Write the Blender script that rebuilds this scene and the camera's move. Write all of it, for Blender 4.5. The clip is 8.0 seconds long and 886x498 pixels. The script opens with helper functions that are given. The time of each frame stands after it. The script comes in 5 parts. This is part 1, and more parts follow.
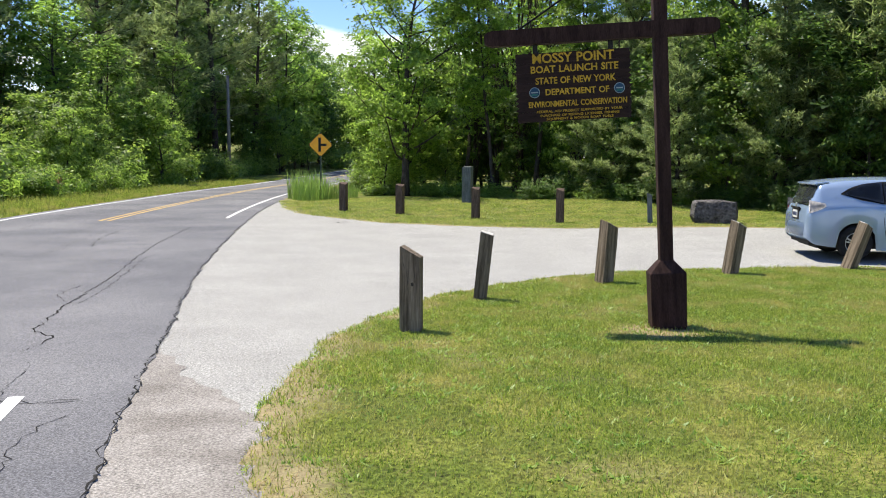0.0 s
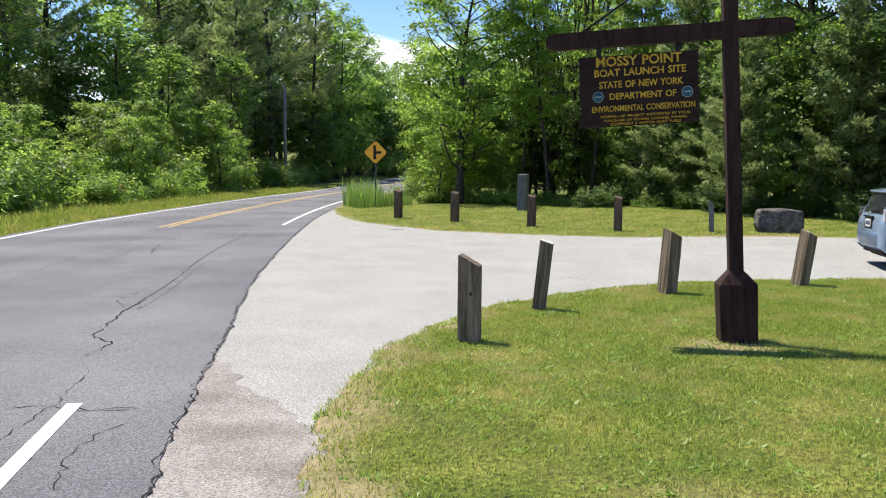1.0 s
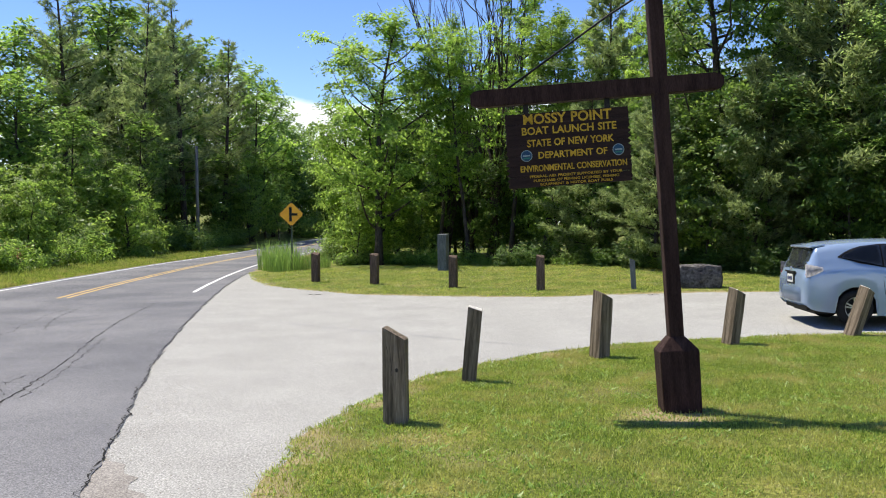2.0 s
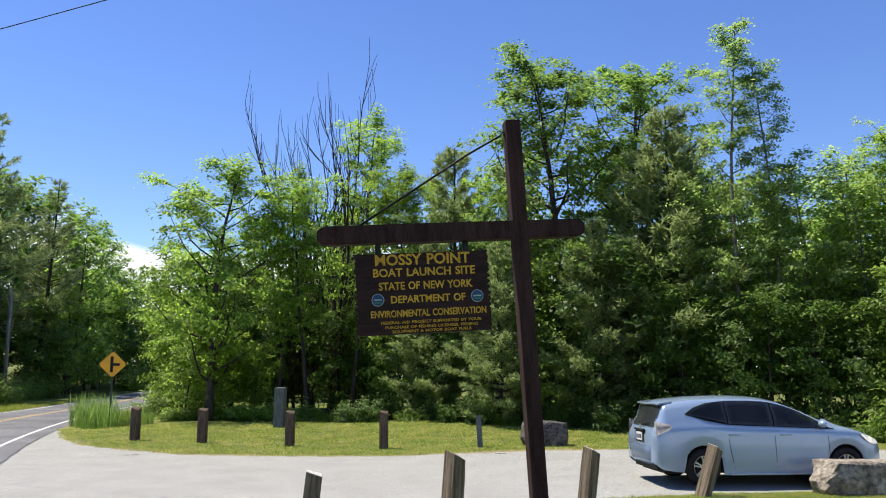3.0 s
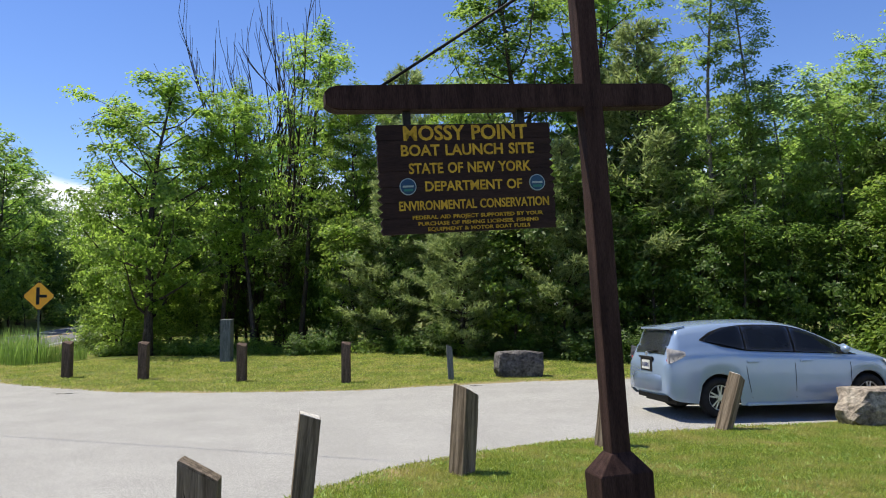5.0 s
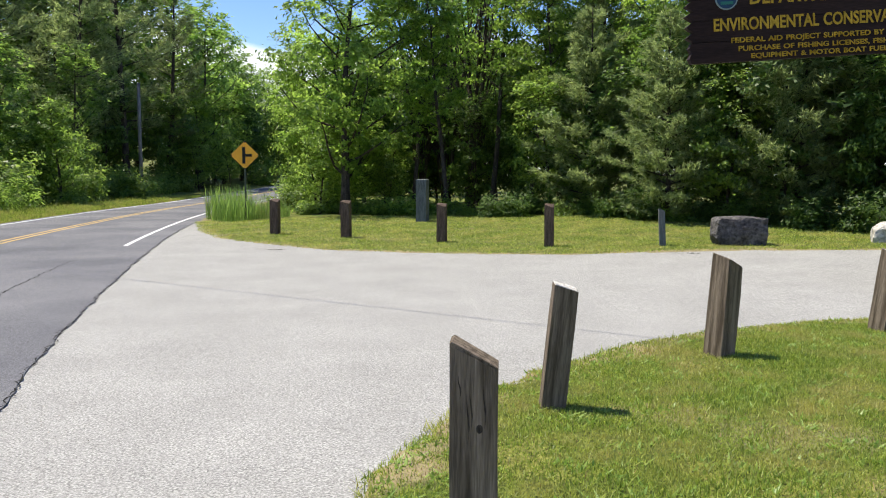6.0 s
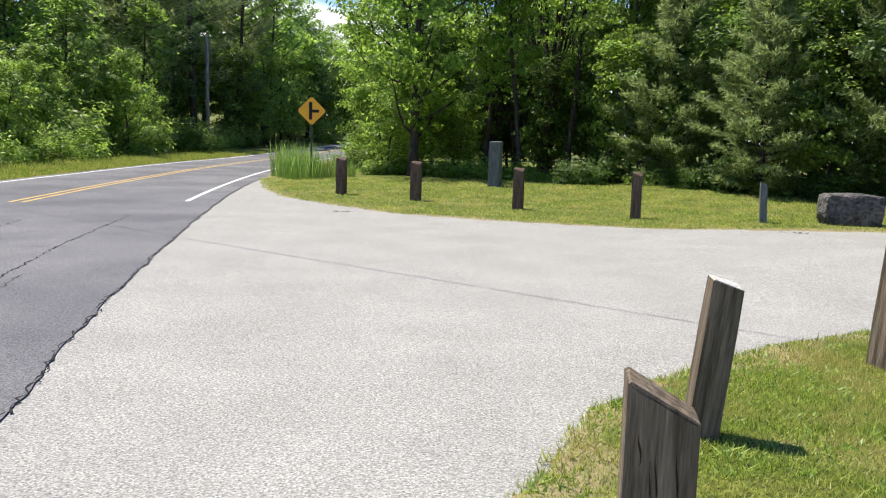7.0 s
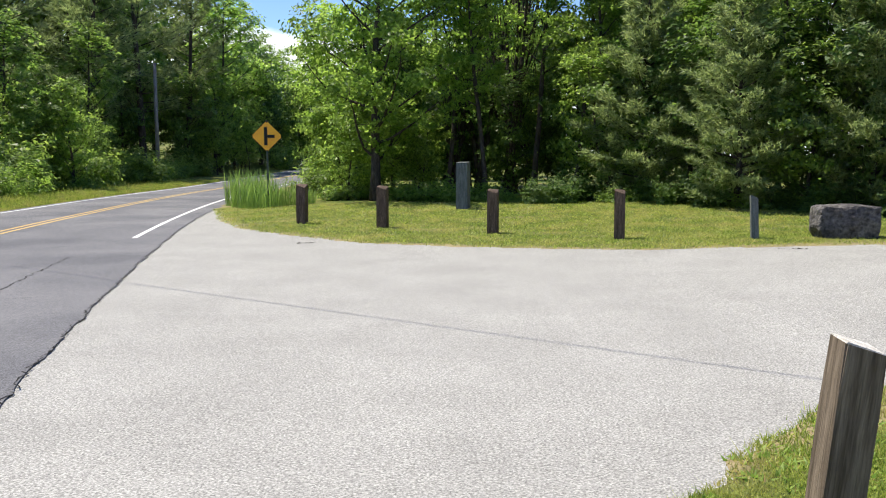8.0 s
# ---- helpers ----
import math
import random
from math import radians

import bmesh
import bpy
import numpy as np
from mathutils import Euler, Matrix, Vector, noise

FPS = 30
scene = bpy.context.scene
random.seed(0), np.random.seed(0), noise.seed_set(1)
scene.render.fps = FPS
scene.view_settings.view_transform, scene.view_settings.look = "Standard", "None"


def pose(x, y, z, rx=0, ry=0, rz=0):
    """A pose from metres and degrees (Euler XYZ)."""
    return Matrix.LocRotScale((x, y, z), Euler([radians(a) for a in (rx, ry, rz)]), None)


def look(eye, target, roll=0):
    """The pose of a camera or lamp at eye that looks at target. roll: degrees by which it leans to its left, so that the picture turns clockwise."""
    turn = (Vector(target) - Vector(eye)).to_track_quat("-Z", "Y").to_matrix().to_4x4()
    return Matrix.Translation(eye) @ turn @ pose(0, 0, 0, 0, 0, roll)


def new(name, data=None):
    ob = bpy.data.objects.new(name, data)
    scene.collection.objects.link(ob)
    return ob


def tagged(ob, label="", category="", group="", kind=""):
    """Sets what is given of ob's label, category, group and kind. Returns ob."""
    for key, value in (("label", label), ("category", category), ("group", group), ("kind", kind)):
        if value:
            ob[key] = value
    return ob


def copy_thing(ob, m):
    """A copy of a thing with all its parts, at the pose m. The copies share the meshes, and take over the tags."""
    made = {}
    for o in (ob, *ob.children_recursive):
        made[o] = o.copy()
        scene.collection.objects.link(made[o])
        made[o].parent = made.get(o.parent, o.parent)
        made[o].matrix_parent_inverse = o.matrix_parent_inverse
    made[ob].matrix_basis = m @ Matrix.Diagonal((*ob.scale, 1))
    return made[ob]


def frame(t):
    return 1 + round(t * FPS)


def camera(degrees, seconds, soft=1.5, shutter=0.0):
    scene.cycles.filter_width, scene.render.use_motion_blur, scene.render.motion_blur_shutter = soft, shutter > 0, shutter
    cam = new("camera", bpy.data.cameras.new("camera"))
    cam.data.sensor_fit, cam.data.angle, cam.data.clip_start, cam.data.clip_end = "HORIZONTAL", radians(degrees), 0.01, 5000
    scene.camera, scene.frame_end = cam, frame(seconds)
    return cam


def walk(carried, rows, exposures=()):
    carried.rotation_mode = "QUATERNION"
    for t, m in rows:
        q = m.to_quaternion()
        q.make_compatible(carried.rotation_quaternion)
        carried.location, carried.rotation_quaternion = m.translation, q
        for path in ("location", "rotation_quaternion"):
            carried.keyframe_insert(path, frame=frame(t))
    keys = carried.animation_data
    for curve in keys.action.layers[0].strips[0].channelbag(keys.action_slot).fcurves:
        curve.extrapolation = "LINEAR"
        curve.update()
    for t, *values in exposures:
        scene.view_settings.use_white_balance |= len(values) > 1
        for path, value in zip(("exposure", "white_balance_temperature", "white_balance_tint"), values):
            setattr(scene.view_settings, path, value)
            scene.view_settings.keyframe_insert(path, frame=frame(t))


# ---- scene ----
cam = camera(55.9, 8.0, soft=1.05)
PATH = [
    (0, (0.468, -0.37, 2.036), (0.402, 1.617, 1.822), 0.3),
    (0.5, (0.402, -0.314, 2.016), (0.283, 1.67, 1.795), 0.6),
    (1, (0.382, -0.143, 2.019), (0.19, 1.838, 1.823), 0.3),
    (1.2, (0.371, -0.017, 2.029), (0.158, 1.963, 1.849), 0.0),
    (2.3, (0.265, 0.845, 2.086), (0.441, 2.836, 2.14), -0.3),
    (2.5, (0.27, 1.012, 2.08), (0.564, 2.985, 2.231), 0.2),
    (3, (0.288, 1.567, 2.062), (0.663, 3.508, 2.369), -0.1),
    (3.5, (0.184, 2.111, 2.052), (0.662, 4.018, 2.417), -0.6),
    (4, (0.122, 2.661, 2.006), (0.754, 4.521, 2.382), -0.7),
    (4.2, (0.079, 2.878, 1.986), (0.726, 4.736, 2.345), -0.8),
    (5.3, (-0.28, 4.281, 1.884), (0.152, 6.234, 1.913), -0.4),
    (5.5, (-0.385, 4.581, 1.867), (-0.03, 6.548, 1.814), -0.2),
    (6, (-0.614, 5.129, 1.854), (-0.503, 7.119, 1.679), -0.1),
    (6.5, (-0.774, 5.889, 1.799), (-0.868, 7.866, 1.514), -0.0),
    (7, (-0.933, 6.556, 1.803), (-0.963, 8.539, 1.539), 1.7),
    (7.5, (-1.137, 7.292, 1.817), (-1.173, 9.282, 1.617), 1.0),
    (8, (-1.26, 7.985, 1.81), (-1.192, 9.972, 1.597), -0.2),
]
EXPOSURES = [(0.0, 0.74), (1.2, 0.74), (2.5, 0.60), (3.0, 0.62), (3.5, 0.50), (4.2, 0.54), (5.4, 0.46), (6.0, 0.62), (6.6, 0.72), (8.0, 0.66)]
walk(cam, [(t, look(eye, target, roll)) for t, eye, target, roll in PATH], EXPOSURES)

# ---- world, sun ----
SUN_DIR = Vector((-0.41, 0.23, 1.0)).normalized()          # towards the sun
world = bpy.data.worlds.new("sky")
scene.world = world
world.use_nodes = True
wn, wl = world.node_tree.nodes, world.node_tree.links
wn.clear()
w_out = wn.new("ShaderNodeOutputWorld")
w_bg = wn.new("ShaderNodeBackground")
w_sky = wn.new("ShaderNodeTexSky")
w_sky.sky_type = "NISHITA"
w_sky.sun_disc = False
w_sky.sun_elevation = math.asin(SUN_DIR.z)
w_sky.sun_rotation = math.atan2(SUN_DIR.x, SUN_DIR.y)
w_sky.altitude, w_sky.air_density, w_sky.dust_density, w_sky.ozone_density = 200, 1.0, 0.0, 4.0
w_co = wn.new("ShaderNodeTexCoord")
w_map = wn.new("ShaderNodeMapping")
w_map.inputs["Scale"].default_value = (3.0, 3.0, 9.0)
w_noise = wn.new("ShaderNodeTexNoise")
w_noise.inputs["Scale"].default_value, w_noise.inputs["Detail"].default_value = 1.3, 7
w_noise.inputs["Roughness"].default_value = 0.55
w_sep = wn.new("ShaderNodeSeparateXYZ")
w_low = wn.new("ShaderNodeMapRange")
for k_, v_ in (("From Min", 0.12), ("From Max", 0.24), ("To Min", 0.20), ("To Max", -0.22)):
    w_low.inputs[k_].default_value = v_
w_add = wn.new("ShaderNodeMath")
w_ramp = wn.new("ShaderNodeValToRGB")
w_ramp.color_ramp.elements[0].position, w_ramp.color_ramp.elements[1].position = 0.54, 0.68
w_mix = wn.new("ShaderNodeMixRGB")
w_mix.inputs["Color2"].default_value = (8.5, 8.8, 9.2, 1)
wl.new(w_co.outputs["Generated"], w_map.inputs["Vector"])
wl.new(w_map.outputs["Vector"], w_noise.inputs["Vector"])
wl.new(w_co.outputs["Generated"], w_sep.inputs["Vector"])
wl.new(w_sep.outputs["Z"], w_low.inputs["Value"])
wl.new(w_low.outputs["Result"], w_add.inputs[0])
wl.new(w_noise.outputs["Fac"], w_add.inputs[1])
wl.new(w_add.outputs["Value"], w_ramp.inputs["Fac"])
wl.new(w_ramp.outputs["Color"], w_mix.inputs["Fac"])
w_sat = wn.new("ShaderNodeHueSaturation")
w_sat.inputs["Saturation"].default_value, w_sat.inputs["Value"].default_value = 1.16, 1.2
w_sat.inputs["Hue"].default_value = 0.515
wl.new(w_sky.outputs["Color"], w_sat.inputs["Color"])
wl.new(w_sat.outputs["Color"], w_mix.inputs["Color1"])
wl.new(w_mix.outputs["Color"], w_bg.inputs["Color"])
w_bg.inputs["Strength"].default_value = 0.10
wl.new(w_bg.outputs["Background"], w_out.inputs["Surface"])

sun_data = bpy.data.lights.new("sun", "SUN")
sun_data.energy, sun_data.angle, sun_data.color = 4.8, radians(0.53), (1.0, 0.93, 0.80)
sun = new("sun", sun_data)
sun.matrix_world = look(SUN_DIR * 80, (0, 0, 0))


# ---- materials ----
def material(name, c1, c2, scale=4.0, rough=0.8, bump=0.0, fine=0.0, fine_scale=80.0, metallic=0.0, stretch=(1, 1, 1),
             c3=None, coat=0.0, spread=0.0, stones=0.0, stone_scale=90.0, translucent=None, lo=0.35, hi=0.65, bump_dist=0.01):
    """Two-scale noise between c1 and c2, fine grain, bump and a random shift of brightness per object."""
    m = bpy.data.materials.new(name)
    m.use_nodes = True
    n, l = m.node_tree.nodes, m.node_tree.links
    b = n["Principled BSDF"]
    co, mp = n.new("ShaderNodeTexCoord"), n.new("ShaderNodeMapping")
    mp.inputs["Scale"].default_value = stretch
    l.new(co.outputs["Object"], mp.inputs["Vector"])
    big, ramp = n.new("ShaderNodeTexNoise"), n.new("ShaderNodeValToRGB")
    big.inputs["Scale"].default_value, big.inputs["Detail"].default_value = scale, 6
    l.new(mp.outputs["Vector"], big.inputs["Vector"])
    ramp.color_ramp.elements[0].position, ramp.color_ramp.elements[1].position = lo, hi
    ramp.color_ramp.elements[0].color, ramp.color_ramp.elements[1].color = (*c1, 1), (*c2, 1)
    if c3:
        e = ramp.color_ramp.elements.new((lo + hi) / 2)
        e.color = (*c3, 1)
    l.new(big.outputs["Fac"], ramp.inputs["Fac"])
    colour = ramp.outputs["Color"]
    grain = n.new("ShaderNodeTexNoise")
    grain.inputs["Scale"].default_value, grain.inputs["Detail"].default_value = fine_scale, 3
    l.new(mp.outputs["Vector"], grain.inputs["Vector"])
    if fine:
        rng = n.new("ShaderNodeMapRange")
        for k, v in (("From Min", 0.36), ("From Max", 0.64), ("To Min", 1 - fine), ("To Max", 1 + fine)):
            rng.inputs[k].default_value = v
        l.new(grain.outputs["Fac"], rng.inputs["Value"])
        rng.clamp = False
        hsv = n.new("ShaderNodeHueSaturation")
        l.new(rng.outputs["Result"], hsv.inputs["Value"])
        l.new(colour, hsv.inputs["Color"])
        colour = hsv.outputs["Color"]
    if stones:
        vo, sp, r4, h4 = n.new("ShaderNodeTexVoronoi"), n.new("ShaderNodeSeparateColor"), n.new("ShaderNodeMapRange"), n.new("ShaderNodeHueSaturation")
        vo.inputs["Scale"].default_value = stone_scale
        l.new(mp.outputs["Vector"], vo.inputs["Vector"])
        l.new(vo.outputs["Color"], sp.inputs["Color"])
        l.new(sp.outputs["Red"], r4.inputs["Value"])
        r4.inputs["To Min"].default_value, r4.inputs["To Max"].default_value = 1 - stones, 1 + stones
        l.new(r4.outputs["Result"], h4.inputs["Value"])
        l.new(colour, h4.inputs["Color"])
        colour = h4.outputs["Color"]
    if spread:
        info, r2, h2 = n.new("ShaderNodeObjectInfo"), n.new("ShaderNodeMapRange"), n.new("ShaderNodeHueSaturation")
        r2.inputs["To Min"].default_value, r2.inputs["To Max"].default_value = 1 - spread, 1 + spread
        l.new(info.outputs["Random"], r2.inputs["Value"])
        l.new(r2.outputs["Result"], h2.inputs["Value"])
        l.new(colour, h2.inputs["Color"])
        colour = h2.outputs["Color"]
    l.new(colour, b.inputs["Base Color"])
    b.inputs["Roughness"].default_value, b.inputs["Metallic"].default_value = rough, metallic
    b.inputs["Specular IOR Level"].default_value = 0.5 if rough < 0.5 else 0.2
    b.inputs["Coat Weight"].default_value = coat
    if bump:
        bp = n.new("ShaderNodeBump")
        bp.inputs["Strength"].default_value, bp.inputs["Distance"].default_value = bump, bump_dist
        l.new(grain.outputs["Fac"], bp.inputs["Height"])
        l.new(bp.outputs["Normal"], b.inputs["Normal"])
    if translucent is not None:
        tr, mx = n.new("ShaderNodeBsdfTranslucent"), n.new("ShaderNodeMixShader")
        h3 = n.new("ShaderNodeHueSaturation")
        h3.inputs["Saturation"].default_value, h3.inputs["Value"].default_value = 1.1, 1.5
        h3.inputs["Hue"].default_value = 0.49
        l.new(colour, h3.inputs["Color"])
        l.new(h3.outputs["Color"], tr.inputs["Color"])
        mx.inputs["Fac"].default_value = translucent
        l.new(b.outputs["BSDF"], mx.inputs[1])
        l.new(tr.outputs["BSDF"], mx.inputs[2])
        l.new(mx.outputs["Shader"], n["Material Output"].inputs["Surface"])
    return m


def leaf_material(name, dark, light, rough=0.5, translucent=0.35, spread=0.18, patch=None):
    """Leaves: hue varies leaf by leaf (per island) and tree by tree."""
    m = bpy.data.materials.new(name)
    m.use_nodes = True
    n, l = m.node_tree.nodes, m.node_tree.links
    b = n["Principled BSDF"]
    geo, ramp = n.new("ShaderNodeNewGeometry"), n.new("ShaderNodeValToRGB")
    ramp.color_ramp.elements[0].color, ramp.color_ramp.elements[1].color = (*dark, 1), (*light, 1)
    l.new(geo.outputs["Random Per Island"], ramp.inputs["Fac"])
    info, r2, h2 = n.new("ShaderNodeObjectInfo"), n.new("ShaderNodeMapRange"), n.new("ShaderNodeHueSaturation")
    r2.inputs["To Min"].default_value, r2.inputs["To Max"].default_value = 1 - spread, 1 + spread
    l.new(info.outputs["Random"], r2.inputs["Value"])
    l.new(r2.outputs["Result"], h2.inputs["Value"])
    colour = ramp.outputs["Color"]
    if patch:
        co, big, rp, mp = n.new("ShaderNodeTexCoord"), n.new("ShaderNodeTexNoise"), n.new("ShaderNodeValToRGB"), n.new("ShaderNodeMixRGB")
        big.inputs["Scale"].default_value, big.inputs["Detail"].default_value, big.inputs["Roughness"].default_value = 1.1, 6, 0.65
        rp.color_ramp.elements[0].position, rp.color_ramp.elements[1].position = 0.46, 0.66
        rp.color_ramp.elements[1].color = (0.75, 0.75, 0.75, 1)
        l.new(co.outputs["Object"], big.inputs["Vector"])
        l.new(big.outputs["Fac"], rp.inputs["Fac"])
        l.new(rp.outputs["Color"], mp.inputs["Fac"])
        l.new(colour, mp.inputs["Color1"])
        mp.inputs["Color2"].default_value = (*patch, 1)
        colour = mp.outputs["Color"]
    l.new(colour, h2.inputs["Color"])
    l.new(h2.outputs["Color"], b.inputs["Base Color"])
    b.inputs["Roughness"].default_value = rough
    b.inputs["Specular IOR Level"].default_value = 0.4
    tr, mx, h3 = n.new("ShaderNodeBsdfTranslucent"), n.new("ShaderNodeMixShader"), n.new("ShaderNodeHueSaturation")
    h3.inputs["Value"].default_value, h3.inputs["Hue"].default_value = 1.75, 0.494
    l.new(h2.outputs["Color"], h3.inputs["Color"])
    l.new(h3.outputs["Color"], tr.inputs["Color"])
    mx.inputs["Fac"].default_value = translucent
    l.new(b.outputs["BSDF"], mx.inputs[1])
    l.new(tr.outputs["BSDF"], mx.inputs[2])
    l.new(mx.outputs["Shader"], n["Material Output"].inputs["Surface"])
    return m


ASPHALT = material("old asphalt", (0.115, 0.115, 0.122), (0.18, 0.178, 0.18), 0.35, 0.9, 0.5, 0.25, 60, bump_dist=0.008, stones=0.34, stone_scale=95)
APRON = material("bleached asphalt", (0.278, 0.272, 0.250), (0.328, 0.322, 0.296), 0.9, 0.92, 0.8, 0.30, 60, lo=0.3, hi=0.7, bump_dist=0.008, stones=0.30, stone_scale=80)
SHOULDER = material("worn gravel shoulder", (0.185, 0.168, 0.148), (0.30, 0.28, 0.252), 1.4, 0.95, 0.6, 0.32, 55, bump_dist=0.012, stones=0.20, stone_scale=120)
WHITE_PAINT = material("worn white road paint", (0.55, 0.55, 0.53), (0.8, 0.8, 0.78), 6, 0.7, 0.3, 0.2, 70)
YELLOW_PAINT = material("worn yellow road paint", (0.46, 0.31, 0.10), (0.62, 0.44, 0.17), 5, 0.7, 0.3, 0.2, 70)
CRACK = material("open crack", (0.012, 0.012, 0.012), (0.03, 0.028, 0.025), 9, 1.0)
WEATHERED = material("weathered grey timber", (0.080, 0.060, 0.039), (0.235, 0.186, 0.132), 4, 0.85, 0.6, 0.2, 26, stretch=(6, 6, 0.35), spread=0.12, bump_dist=0.012)
BROWN_POST = material("brown weathered timber", (0.075, 0.05, 0.036), (0.15, 0.105, 0.075), 5, 0.85, 0.7, 0.35, 30, stretch=(6, 6, 0.7), spread=0.12, bump_dist=0.012)
GREY_POST = material("grey weathered post", (0.10, 0.11, 0.105), (0.17, 0.18, 0.17), 4, 0.85, 0.6, 0.25, 30, stretch=(5, 5, 0.8))
END_GRAIN = material("bleached end grain", (0.45, 0.42, 0.36), (0.72, 0.69, 0.62), 14, 0.9, 0.6, 0.3, 60, spread=0.1)
SIGN_WOOD = material("dark brown stained timber", (0.022, 0.010, 0.008), (0.048, 0.025, 0.020), 4, 0.85, 0.4, 0.3, 40, stretch=(5, 5, 0.6), bump_dist=0.006)
BOARD_WOOD = material("dark brown painted board", (0.020, 0.010, 0.008), (0.034, 0.018, 0.014), 5, 0.75, 0.3, 0.2, 40, stretch=(0.6, 5, 5), bump_dist=0.004)
GOLD = material("gold painted letters", (0.46, 0.27, 0.02), (0.60, 0.37, 0.035), 12, 0.55, 0.2, 0.15, 60)
SIGN_YELLOW = material("yellow reflective sheet", (0.90, 0.40, 0.008), (0.95, 0.45, 0.010), 3, 0.45, 0.0, 0.05, 30)
BLACK = material("black", (0.012, 0.012, 0.012), (0.02, 0.02, 0.02), 5, 0.5)
GALV = material("galvanised green steel", (0.06, 0.08, 0.06), (0.10, 0.12, 0.09), 6, 0.5, 0.2, 0.2, 60, metallic=0.4)
IRON = material("black iron", (0.012, 0.012, 0.012), (0.03, 0.028, 0.027), 8, 0.5, 0.2, 0.2, 60, metallic=0.5)
DARK_STONE = material("dark grey boulder", (0.065, 0.06, 0.058), (0.14, 0.13, 0.12), 2.2, 0.9, 0.9, 0.4, 14, spread=0.05, bump_dist=0.04)
TAN_STONE = material("tan grey boulder", (0.13, 0.11, 0.09), (0.30, 0.27, 0.22), 2.0, 0.9, 0.9, 0.4, 12, c3=(0.27, 0.23, 0.18), bump_dist=0.04)
PALE_STONE = material("pale boulder", (0.42, 0.39, 0.33), (0.58, 0.55, 0.48), 2.0, 0.9, 0.8, 0.3, 12, bump_dist=0.04)
RED_STONE = material("reddish brown boulder", (0.22, 0.15, 0.11), (0.37, 0.29, 0.22), 1.6, 0.9, 0.9, 0.4, 12, bump_dist=0.04)
BARK = material("grey brown bark", (0.035, 0.028, 0.022), (0.09, 0.075, 0.06), 3, 0.95, 0.8, 0.4, 22, stretch=(4, 4, 1), bump_dist=0.03)
PALE_BARK = material("pale bark", (0.10, 0.095, 0.08), (0.20, 0.185, 0.16), 3, 0.9, 0.6, 0.4, 22, stretch=(4, 4, 1), bump_dist=0.02)
POLE_WOOD = material("grey utility pole timber", (0.14, 0.13, 0.115), (0.25, 0.235, 0.21), 3, 0.9, 0.4, 0.3, 22, stretch=(5, 5, 0.5))
LEAF_BRIGHT = leaf_material("maple leaves", (0.08, 0.15, 0.020), (0.25, 0.36, 0.065), rough=0.42, translucent=0.66)
LEAF_MID = leaf_material("broad leaves", (0.07, 0.14, 0.022), (0.235, 0.345, 0.07), rough=0.42, translucent=0.64)
# darker leaf colour: the shade under the wood's edge is put into it
LEAF_SHADED = leaf_material("shade-darkened leaves", (0.045, 0.10, 0.020), (0.15, 0.24, 0.045), translucent=0.55)
LEAF_ASPEN = leaf_material("aspen leaves", (0.13, 0.21, 0.05), (0.30, 0.41, 0.125), rough=0.42, translucent=0.66)
NEEDLE = leaf_material("pine needles", (0.10, 0.15, 0.055), (0.31, 0.375, 0.14), translucent=0.48)
LEAF_SHRUB = leaf_material("shrub leaves", (0.085, 0.16, 0.026), (0.27, 0.375, 0.07), rough=0.42, translucent=0.6)
LEAF_RUST = leaf_material("rusty leaves", (0.16, 0.06, 0.02), (0.26, 0.12, 0.04))
GRASS_BLADE = leaf_material("grass blades", (0.06, 0.125, 0.010), (0.40, 0.47, 0.085), rough=0.5, translucent=0.4, spread=0.0, patch=(0.44, 0.38, 0.13))
WEED_LEAF = leaf_material("clover leaves", (0.16, 0.28, 0.04), (0.36, 0.46, 0.12), rough=0.45, translucent=0.4, spread=0.0)
DRY_BLADE = leaf_material("dry grass blades", (0.27, 0.18, 0.07), (0.52, 0.39, 0.18), rough=0.7, translucent=0.2)
REED_BLADE = leaf_material("tall grass blades", (0.09, 0.17, 0.03), (0.20, 0.30, 0.07), translucent=0.45)


# ---- mesh helpers ----
def link_mesh(name, verts, faces, mats, parent=None, smooth=False, index=None):
    me = bpy.data.meshes.new(name)
    me.from_pydata([tuple(v) for v in verts], [], [tuple(f) for f in faces])
    for mt in (mats if isinstance(mats, (list, tuple)) else [mats]):
        me.materials.append(mt)
    if index is not None:
        me.polygons.foreach_set("material_index", index)
    if smooth:
        me.polygons.foreach_set("use_smooth", [True] * len(me.polygons))
    me.update()
    ob = new(name, me)
    ob.parent = parent
    return ob


def part(name, bm, mt, parent=None, label="", smooth=False):
    me = bpy.data.meshes.new(name)
    bmesh.ops.recalc_face_normals(bm, faces=bm.faces)
    bm.to_mesh(me)
    bm.free()
    for q in (mt if isinstance(mt, (list, tuple)) else [mt]):
        me.materials.append(q)
    if smooth:
        me.polygons.foreach_set("use_smooth", [True] * len(me.polygons))
    ob = new(name, me)
    ob.parent = parent
    if label:
        ob["label"] = label
    return ob


def thing(name, m, label, category, group="", kind=""):
    ob = new(name)
    ob.matrix_basis = m
    return tagged(ob, label, category, group, kind)


def box_bm(x0, x1, y0, y1, z0, z1, bevel=0.0, bm=None):
    bm = bm or bmesh.new()
    g = bmesh.ops.create_cube(bm, size=1.0, matrix=Matrix.Translation(((x0 + x1) / 2, (y0 + y1) / 2, (z0 + z1) / 2)) @ Matrix.Diagonal((x1 - x0, y1 - y0, z1 - z0, 1)))
    if bevel:
        ed = {e for v in g["verts"] for e in v.link_edges}
        bmesh.ops.bevel(bm, geom=list(ed), offset=bevel, segments=2, profile=0.7, affect="EDGES")
    return bm


